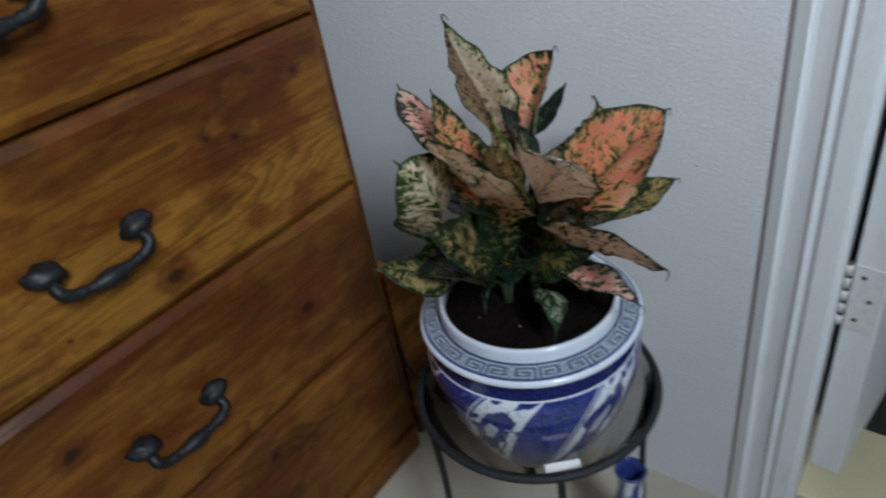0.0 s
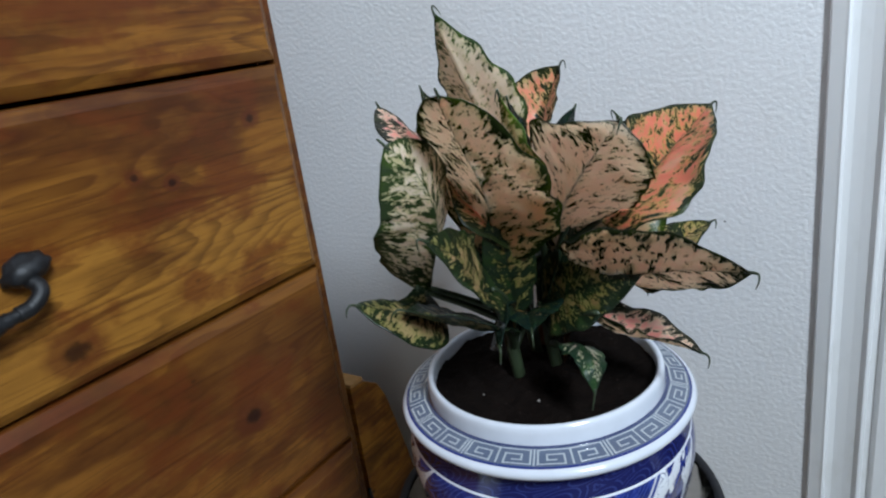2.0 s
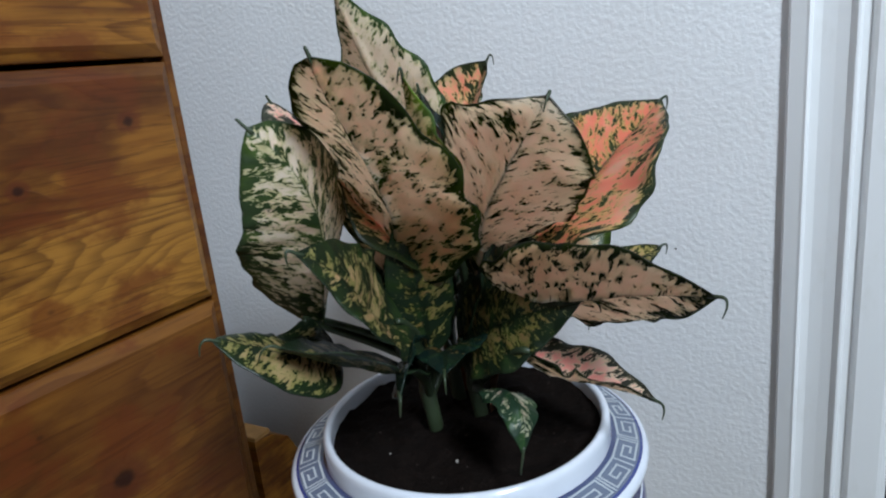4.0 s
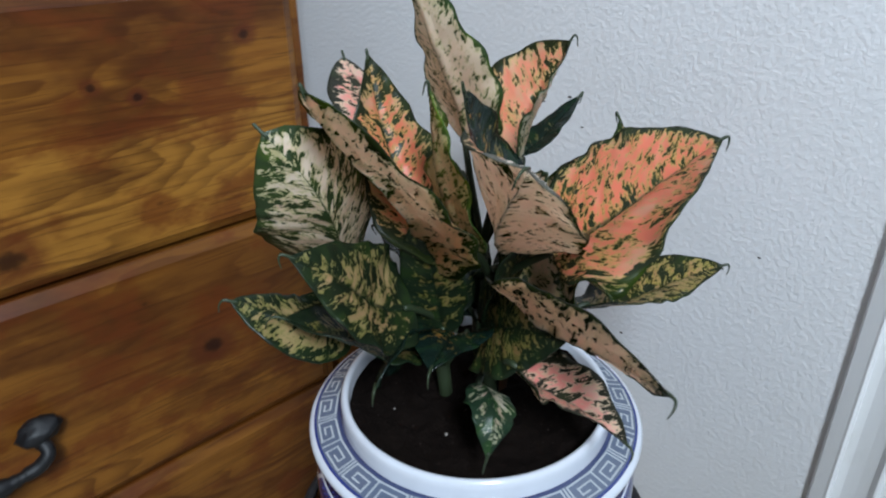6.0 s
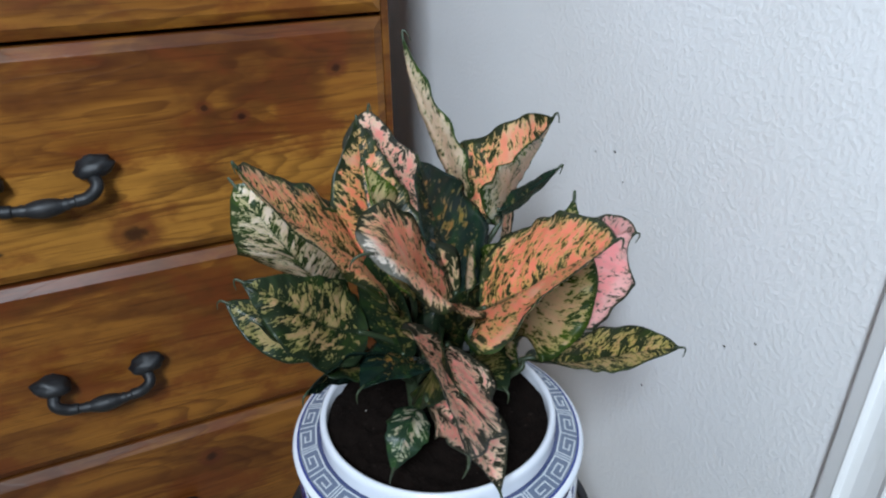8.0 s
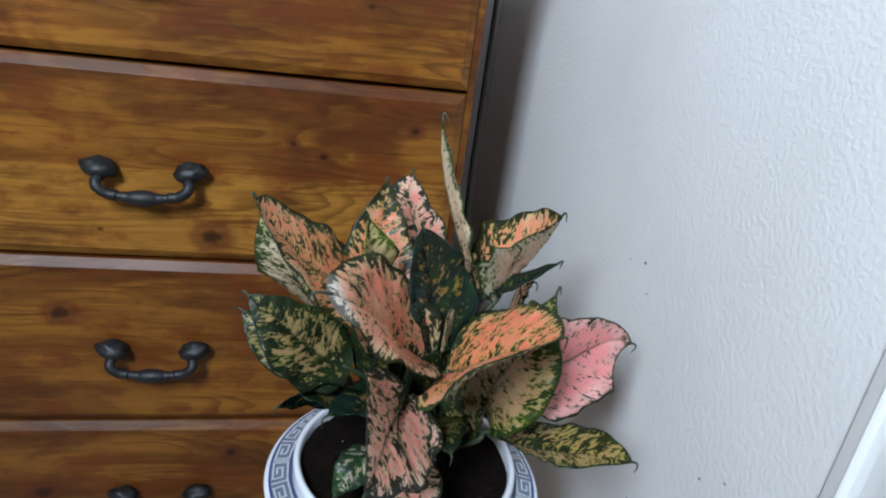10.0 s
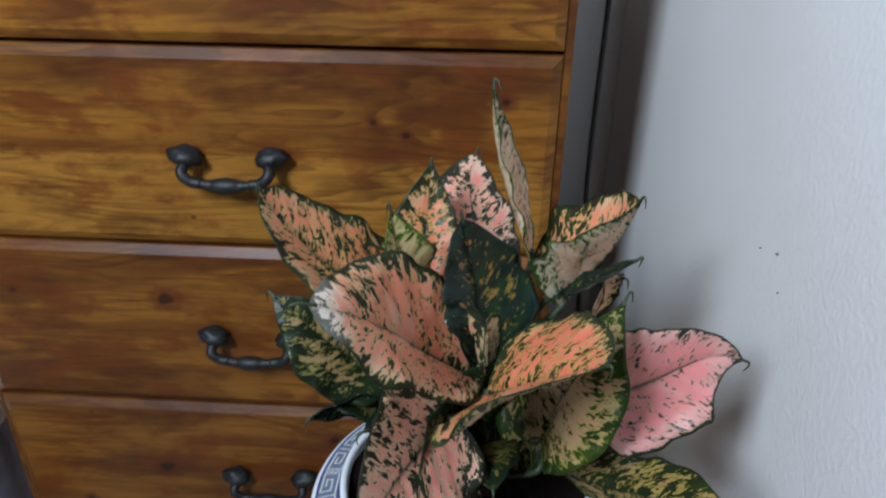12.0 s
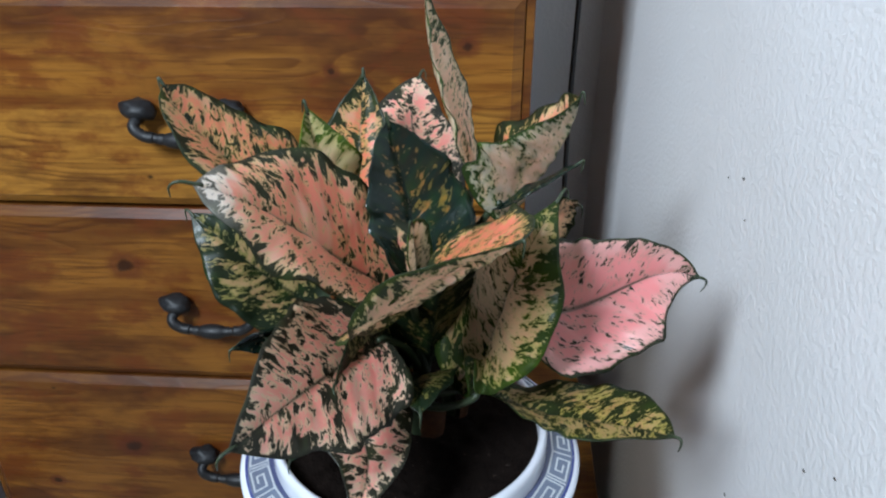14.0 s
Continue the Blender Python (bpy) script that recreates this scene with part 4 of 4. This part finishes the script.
for cane in CANES:
    up = [cane + Vector((0.003 * math.sin(k * 1.7), 0.003 * math.cos(k * 2.1), 0.025 * k)) for k in range(6)]
    part("cane", tube(bmesh.new(), up, [0.0054, 0.0048, 0.0052, 0.0046, 0.0044, 0.0034], 10), M_STALK, plant, "short ringed green stem")


# dry sheaths left at the foot of the canes
M_HUSK = plain("dry_sheath", (0.085, 0.030, 0.010), 0.85, 0.0, 0.7, 160.0, 0.3)
for hx, hy, turn, tall in ((-0.296, 0.750, 0.4, 0.036), (-0.322, 0.768, 1.3, 0.028)):
    bm = bmesh.new()
    rows = []
    for i in range(9):
        v = i / 8
        w = 0.0058 * math.sin(math.pi * (0.18 + 0.80 * v)) * (1 - 0.6 * v)
        rows.append([bm.verts.new((hx + math.cos(turn + a * 1.1) * (0.0058 + 0.006 * v * v) - math.sin(turn) * a * w * 0.6, hy + math.sin(turn + a * 1.1) * (0.0058 + 0.006 * v * v) + math.cos(turn) * a * w * 0.6,
                                  0.500 + tall * v + 0.003 * noise.noise(Vector((v * 5, a * 2, hx * 90))))) for a in (-1.0, -0.5, 0.0, 0.5, 1.0)])
    for a, b in zip(rows, rows[1:]):
        for k in range(4):
            bm.faces.new((a[k], a[k + 1], b[k + 1], b[k]))
    bmesh.ops.solidify(bm, geom=bm.faces[:], thickness=0.0006)
    part("dry_sheath", bm, M_HUSK, plant, "dry orange-brown leaf sheath")

UNDER = {"folded": "cream_under", "cream": "cream_under", "coral": "coral_under", "bright": "bright_under", "silver": "silver_under", "salmon": "salmon_under", "spotted": "spotted_under"}


def leaf(label, look_of, base, bend, bend_2, tip, width, turn, twist, lift_l, lift_r, wa, wb, open_up, seed):
    """A pointed blade on a midrib bent twice from base to tip, with its stalk. width: half its breadth; turn and twist: how the blade leans round
    its midrib; lift_l, lift_r: how far each half is folded up, and open_up how much more towards the tip; wa, wb: how full it is near base and tip."""
    B, C, D, T = Vector(base), Vector(bend), Vector(bend_2), Vector(tip)
    d = (T - B).normalized()
    ref = Vector((0, 0, 1)) - d * d.z
    if ref.length < 0.25:
        ref = Vector((0.7, -0.7, 0.0)) - d * d.dot(Vector((0.7, -0.7, 0.0)))
    ref.normalize()
    oth = d.cross(ref)
    peak = wa / (wa + wb)
    top_w = peak ** wa * (1 - peak) ** wb
    rows, cols = 34, 8
    bm = bmesh.new()
    layer = bm.loops.layers.uv.new("UVMap")
    metric = bm.loops.layers.uv.new("metric")
    run, wide, last = [], [], None
    skin, under, facing = [], [], 0.0
    for i in range(rows + 1):
        v = 0.004 + 0.996 * i / rows
        mid = (1 - v) ** 3 * B + 3 * v * (1 - v) ** 2 * C + 3 * v * v * (1 - v) * D + v ** 3 * T
        run.append(run[-1] + (mid - last).length if run else 0.0)
        last = mid
        t = ((1 - v) ** 2 * (C - B) + 2 * v * (1 - v) * (D - C) + v * v * (T - D)).normalized()
        ang = turn + twist * (v - 0.5)
        nrm = math.cos(ang) * ref + math.sin(ang) * oth
        nrm = (nrm - t * nrm.dot(t)).normalized()
        sd = t.cross(nrm)
        w = width * v ** wa * max(0.0, 1 - v) ** wb / top_w
        w = max(w, 0.0006 if i == rows else 0.0011)
        wide.append(w)
        facing += nrm.z
        line, back = [], []
        for j in range(-cols, cols + 1):
            u = j / cols
            lift = (lift_r if u > 0 else lift_l) + open_up * (v - 0.5)
            au = abs(u)
            rim = noise.noise(Vector((v * 6.0, seed * 3.1 + (4.0 if u > 0 else 0.0), 0.3)))
            wave = 0.24 * w * rim * au ** 3 + 0.035 * w * noise.noise(Vector((v * 14.0, u * 3.0, seed * 7.7)))
            quilt = 0.022 * width * math.sin((v * 3.0 - 0.62 * au) * 3.4 * 2 * math.pi) * au * (1 - au) * 2.0
            ww = w * (1 + 0.14 * noise.noise(Vector((v * 9.0, seed + (2.0 if u > 0 else 0.0), 1.7))))
            groove = -0.10 * w * math.exp(-(au / 0.10) ** 2)
            p = mid + sd * (u * ww * math.cos(lift)) + nrm * (ww * math.sin(lift) * (0.45 * au + 0.55 * u * u) + wave + quilt + groove)
            line.append(bm.verts.new(p + nrm * 0.0003))
            back.append(bm.verts.new(p - nrm * 0.0003))
        skin.append(line)
        under.append(back)

    # the side that looks up carries the upper face's colours
    top_slot = 0 if facing >= 0 else 1

    def quad(corners, uvs, slot):
        f = bm.faces.new(corners)
        f.material_index = slot
        for loop, (cu, cv) in zip(f.loops, uvs):
            loop[layer].uv = (cu, cv)
            loop[metric].uv = ((2 * cu - 1) * wide[round(cv * rows)], run[round(cv * rows)])

    n = 2 * cols
    for i in range(rows):
        for j in range(n):
            uv = [(j / n, i / rows), ((j + 1) / n, i / rows), ((j + 1) / n, (i + 1) / rows), (j / n, (i + 1) / rows)]
            quad((skin[i][j], skin[i][j + 1], skin[i + 1][j + 1], skin[i + 1][j]), uv, top_slot)
            quad((under[i][j], under[i + 1][j], under[i + 1][j + 1], under[i][j + 1]), [uv[0], uv[3], uv[2], uv[1]], 1 - top_slot)
    for i in range(rows):
        for j, cu in ((0, 0.0), (n, 1.0)):
            quad((skin[i][j], skin[i + 1][j], under[i + 1][j], under[i][j]), [(cu, i / rows), (cu, (i + 1) / rows), (cu, (i + 1) / rows), (cu, i / rows)], 0)
    blade = part("leaf", bm, (LEAF[look_of], LEAF[UNDER.get(look_of, look_of)]), plant, label)
    # the drip tip curls on from the blade's end
    along = (T - D).normalized()
    tail = (0.035 + 0.05 * abs(math.sin(seed * 2.3))) * (T - B).length
    curl = tail * noise.noise(Vector((seed * 5.3, 0.7, 0.2))) * 1.2
    b2 = tube(bmesh.new(), smooth_path([T - along * 0.004, T + along * tail * 0.5 + Vector((0, 0, 0.0005)), T + along * tail * 0.85 + Vector((curl * 0.5, curl * 0.5, -0.003)), T + along * tail * 0.8 + Vector((curl, curl, -0.008))], 4),
              [0.0011 - 0.0008 * k / 12 for k in range(13)], 6)
    part("drip_tip", b2, M_STALK, blade)
    # stalk down to the crown in the soil
    out = (C - B).normalized()
    cane = min(CANES, key=lambda c: (c.xy - B.xy).length)
    root = Vector((cane.x, cane.y, max(0.525, min(0.602, B.z - 0.040))))
    low = root.lerp(B, 0.55) - 0.08 * (B - root).length * Vector((out.x, out.y, 0))
    pts = smooth_path([root, low, B, B + (out + (B - low).normalized()).normalized() * 0.008], 6)
    radii = [0.0030 - 0.0013 * k / (len(pts) - 1) for k in range(len(pts))]
    part("stalk", tube(bmesh.new(), pts, radii, 9), M_STALK, blade, "green leaf stalk")
    return blade


leaf("tall upright leaf, cream with green flecks", "cream", (-0.353, 0.774, 0.668), (-0.345, 0.769, 0.705), (-0.360, 0.743, 0.741), (-0.371, 0.743, 0.784), 0.0377, 0.36, -0.08, 0.17, 0.17, 0.51, 0.97, 0.36, 1)
leaf("coral pink leaf folded along its middle, cream below", "folded", (-0.319, 0.793, 0.652), (-0.332, 0.806, 0.679), (-0.332, 0.826, 0.698), (-0.314, 0.833, 0.731), 0.0527, -0.12, -0.07, 0.68, 0.68, 0.53, 0.87, -0.39, 2)
leaf("narrow twisted dark green leaf", "dark", (-0.316, 0.786, 0.663), (-0.312, 0.800, 0.670), (-0.308, 0.816, 0.682), (-0.304, 0.835, 0.697), 0.0124, 0.01, -0.12, 0.14, 0.14, 0.62, 0.93, 0.00, 3)
leaf("broad coral pink leaf with green veins", "bright", (-0.253, 0.744, 0.630), (-0.220, 0.749, 0.663), (-0.209, 0.781, 0.685), (-0.188, 0.796, 0.700), 0.0552, 0.31, -0.42, 0.20, 0.20, 0.57, 0.86, -0.16, 4)
leaf("broad olive and tan mottled leaf", "olive", (-0.254, 0.777, 0.568), (-0.326, 0.796, 0.600), (-0.203, 0.779, 0.650), (-0.264, 0.820, 0.691), 0.0468, 0.43, 1.01, 0.10, 0.15, 0.63, 1.03, -1.38, 5)
leaf("broad bright pink leaf with few green spots", "pink", (-0.274, 0.804, 0.620), (-0.274, 0.846, 0.604), (-0.294, 0.874, 0.647), (-0.299, 0.910, 0.629), 0.0408, 1.14, 0.61, 0.31, 0.31, 0.44, 1.00, -0.05, 6)
leaf("drooping olive and orange mottled leaf", "mottled", (-0.258, 0.784, 0.573), (-0.245, 0.831, 0.560), (-0.239, 0.851, 0.576), (-0.206, 0.879, 0.587), 0.0317, -0.10, 0.44, 0.17, 0.18, 0.59, 0.77, -0.02, 7)
leaf("broad pink leaf with many dark spots", "spotted", (-0.266, 0.726, 0.600), (-0.227, 0.704, 0.606), (-0.188, 0.700, 0.621), (-0.143, 0.680, 0.624), 0.0416, -0.87, -0.52, 0.09, 0.09, 0.49, 0.90, -0.14, 8)
leaf("small pink spotted leaf over the rim", "spotted", (-0.246, 0.701, 0.577), (-0.240, 0.720, 0.550), (-0.214, 0.727, 0.556), (-0.178, 0.720, 0.547), 0.0295, -0.10, 0.20, 0.40, 0.41, 0.46, 0.95, 0.32, 9)
leaf("broad salmon pink leaf with a white tip", "salmon", (-0.281, 0.741, 0.620), (-0.274, 0.698, 0.644), (-0.226, 0.694, 0.703), (-0.205, 0.655, 0.716), 0.0450, -0.70, 0.30, 0.28, 0.29, 0.57, 0.74, -1.24, 10)
leaf("long orange pink leaf with dark green edge", "coral", (-0.321, 0.696, 0.617), (-0.299, 0.695, 0.665), (-0.287, 0.633, 0.696), (-0.288, 0.609, 0.741), 0.0468, -0.41, 0.04, 0.12, 0.18, 0.36, 0.52, 0.09, 11)
leaf("dark green leaf mottled with tan", "tan_mottled", (-0.309, 0.683, 0.594), (-0.311, 0.647, 0.605), (-0.290, 0.637, 0.640), (-0.307, 0.603, 0.659), 0.0319, -1.05, -0.45, 0.23, 0.22, 0.53, 0.92, -0.29, 12)
leaf("dark green leaf mottled with yellow", "tan_mottled", (-0.366, 0.671, 0.596), (-0.327, 0.639, 0.571), (-0.350, 0.620, 0.602), (-0.362, 0.595, 0.614), 0.0235, 2.40, -0.13, 0.20, 0.20, 0.51, 0.76, -0.12, 13)
leaf("silvery white leaf flecked with green", "silver", (-0.364, 0.678, 0.588), (-0.344, 0.654, 0.635), (-0.303, 0.637, 0.673), (-0.331, 0.611, 0.714), 0.0391, 0.86, 0.25, 0.46, 0.49, 0.60, 0.62, -0.60, 14)
leaf("upright coral leaf with green margins", "coral", (-0.304, 0.716, 0.621), (-0.324, 0.692, 0.657), (-0.353, 0.702, 0.687), (-0.364, 0.703, 0.734), 0.0331, -0.23, 0.06, 0.21, 0.21, 0.53, 0.93, 0.11, 15)
leaf("pale pink upright leaf with dark flecks", "spotted", (-0.320, 0.740, 0.656), (-0.362, 0.745, 0.668), (-0.396, 0.719, 0.693), (-0.428, 0.733, 0.720), 0.0351, -2.99, -0.15, 0.22, 0.22, 0.55, 0.72, -0.26, 16)
leaf("dark green young upright leaf with orange flecks", "dark", (-0.280, 0.739, 0.622), (-0.306, 0.749, 0.657), (-0.306, 0.733, 0.685), (-0.308, 0.726, 0.718), 0.0334, 0.08, -0.03, 0.34, 0.34, 0.55, 0.78, -0.35, 17)
leaf("pale yellow-green upright leaf", "pale", (-0.288, 0.712, 0.632), (-0.292, 0.692, 0.662), (-0.292, 0.690, 0.696), (-0.292, 0.684, 0.729), 0.0310, -0.32, -0.90, 0.13, 0.16, 0.56, 0.95, 0.60, 18)
leaf("small rolled cream young leaf", "cream", (-0.277, 0.745, 0.623), (-0.272, 0.745, 0.654), (-0.266, 0.744, 0.672), (-0.261, 0.743, 0.676), 0.0134, -1.91, 0.00, 0.20, 0.20, 0.62, 0.90, 0.00, 19)
leaf("small drooping green and white leaf", "green_white", (-0.275, 0.706, 0.544), (-0.248, 0.691, 0.561), (-0.235, 0.679, 0.557), (-0.236, 0.671, 0.532), 0.0151, 2.78, -0.07, 0.22, 0.16, 0.63, 0.88, 0.00, 20)
leaf("small pale pink leaf near the wall", "spotted", (-0.335, 0.813, 0.600), (-0.374, 0.827, 0.628), (-0.388, 0.838, 0.642), (-0.379, 0.847, 0.642), 0.0193, 1.73, -0.60, 0.14, 0.13, 0.68, 0.73, 0.00, 25)
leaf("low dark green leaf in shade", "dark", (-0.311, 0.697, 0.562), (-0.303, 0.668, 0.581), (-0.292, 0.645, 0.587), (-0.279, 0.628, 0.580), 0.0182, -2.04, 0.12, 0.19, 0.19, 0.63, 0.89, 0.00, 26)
# the next eight leaves are added filler; their dark colours stand for shade
leaf("broad added leaf, dark in place of shade", "dark_mottled", (-0.310, 0.690, 0.560), (-0.315, 0.660, 0.577), (-0.324, 0.635, 0.592), (-0.337, 0.612, 0.606), 0.0320, 0.00, 0.00, 0.18, 0.18, 0.60, 0.90, 0.00, 28)
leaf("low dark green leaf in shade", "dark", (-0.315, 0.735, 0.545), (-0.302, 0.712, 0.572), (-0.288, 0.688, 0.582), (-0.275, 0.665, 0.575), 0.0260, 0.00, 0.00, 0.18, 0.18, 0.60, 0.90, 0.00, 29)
leaf("inner added leaf, its shade put into dark mottling", "dark_mottled", (-0.312, 0.712, 0.560), (-0.307, 0.699, 0.597), (-0.304, 0.691, 0.633), (-0.303, 0.690, 0.668), 0.0200, 0.00, 0.00, 0.18, 0.18, 0.60, 0.90, 0.00, 34)
leaf("low added leaf, its shade put into dark mottling", "dark_mottled", (-0.300, 0.740, 0.545), (-0.273, 0.743, 0.575), (-0.248, 0.747, 0.587), (-0.225, 0.750, 0.580), 0.0260, 0.00, 0.00, 0.18, 0.18, 0.60, 0.90, 0.00, 30)
leaf("low dark filler leaf added facing the wall", "dark", (-0.305, 0.765, 0.550), (-0.305, 0.795, 0.583), (-0.305, 0.823, 0.597), (-0.305, 0.850, 0.590), 0.0300, 0.00, 0.00, 0.18, 0.18, 0.60, 0.90, 0.00, 31)
leaf("low dark filler leaf added facing the chest", "dark", (-0.325, 0.755, 0.550), (-0.352, 0.748, 0.583), (-0.378, 0.742, 0.600), (-0.405, 0.735, 0.600), 0.0300, 0.00, 0.00, 0.18, 0.18, 0.60, 0.90, 0.00, 32)
leaf("inner added leaf, its shade put into dark mottling", "dark_mottled", (-0.300, 0.748, 0.560), (-0.290, 0.749, 0.597), (-0.277, 0.755, 0.628), (-0.262, 0.765, 0.655), 0.0340, 0.00, 0.00, 0.18, 0.18, 0.60, 0.90, 0.00, 35)
leaf("inner added leaf, its shade put into dark mottling", "dark_mottled", (-0.322, 0.735, 0.560), (-0.334, 0.735, 0.597), (-0.348, 0.738, 0.630), (-0.365, 0.745, 0.660), 0.0320, 0.00, 0.00, 0.18, 0.18, 0.60, 0.90, 0.00, 36)
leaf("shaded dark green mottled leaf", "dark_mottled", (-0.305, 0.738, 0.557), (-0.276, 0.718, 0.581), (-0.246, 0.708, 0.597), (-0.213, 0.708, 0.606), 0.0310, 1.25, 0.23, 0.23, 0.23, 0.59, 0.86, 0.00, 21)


# ---------------------------------------------------------------- window
window = tagged(new("window_1"), label="white window frame letting in daylight", category="window", kind="structure")
for y0, y1, z0, z1 in ((W0, W1, WZ0, WZ0 + 0.04), (W0, W1, WZ1 - 0.04, WZ1), (W0, W0 + 0.04, WZ0 + 0.04, WZ1 - 0.04), (W1 - 0.04, W1, WZ0 + 0.04, WZ1 - 0.04)):
    part("window_frame", boxed((ROOM_X + 0.05, y0, z0), (ROOM_X + 0.10, y1, z1), 0.003), M_TRIM, window, smooth=False)
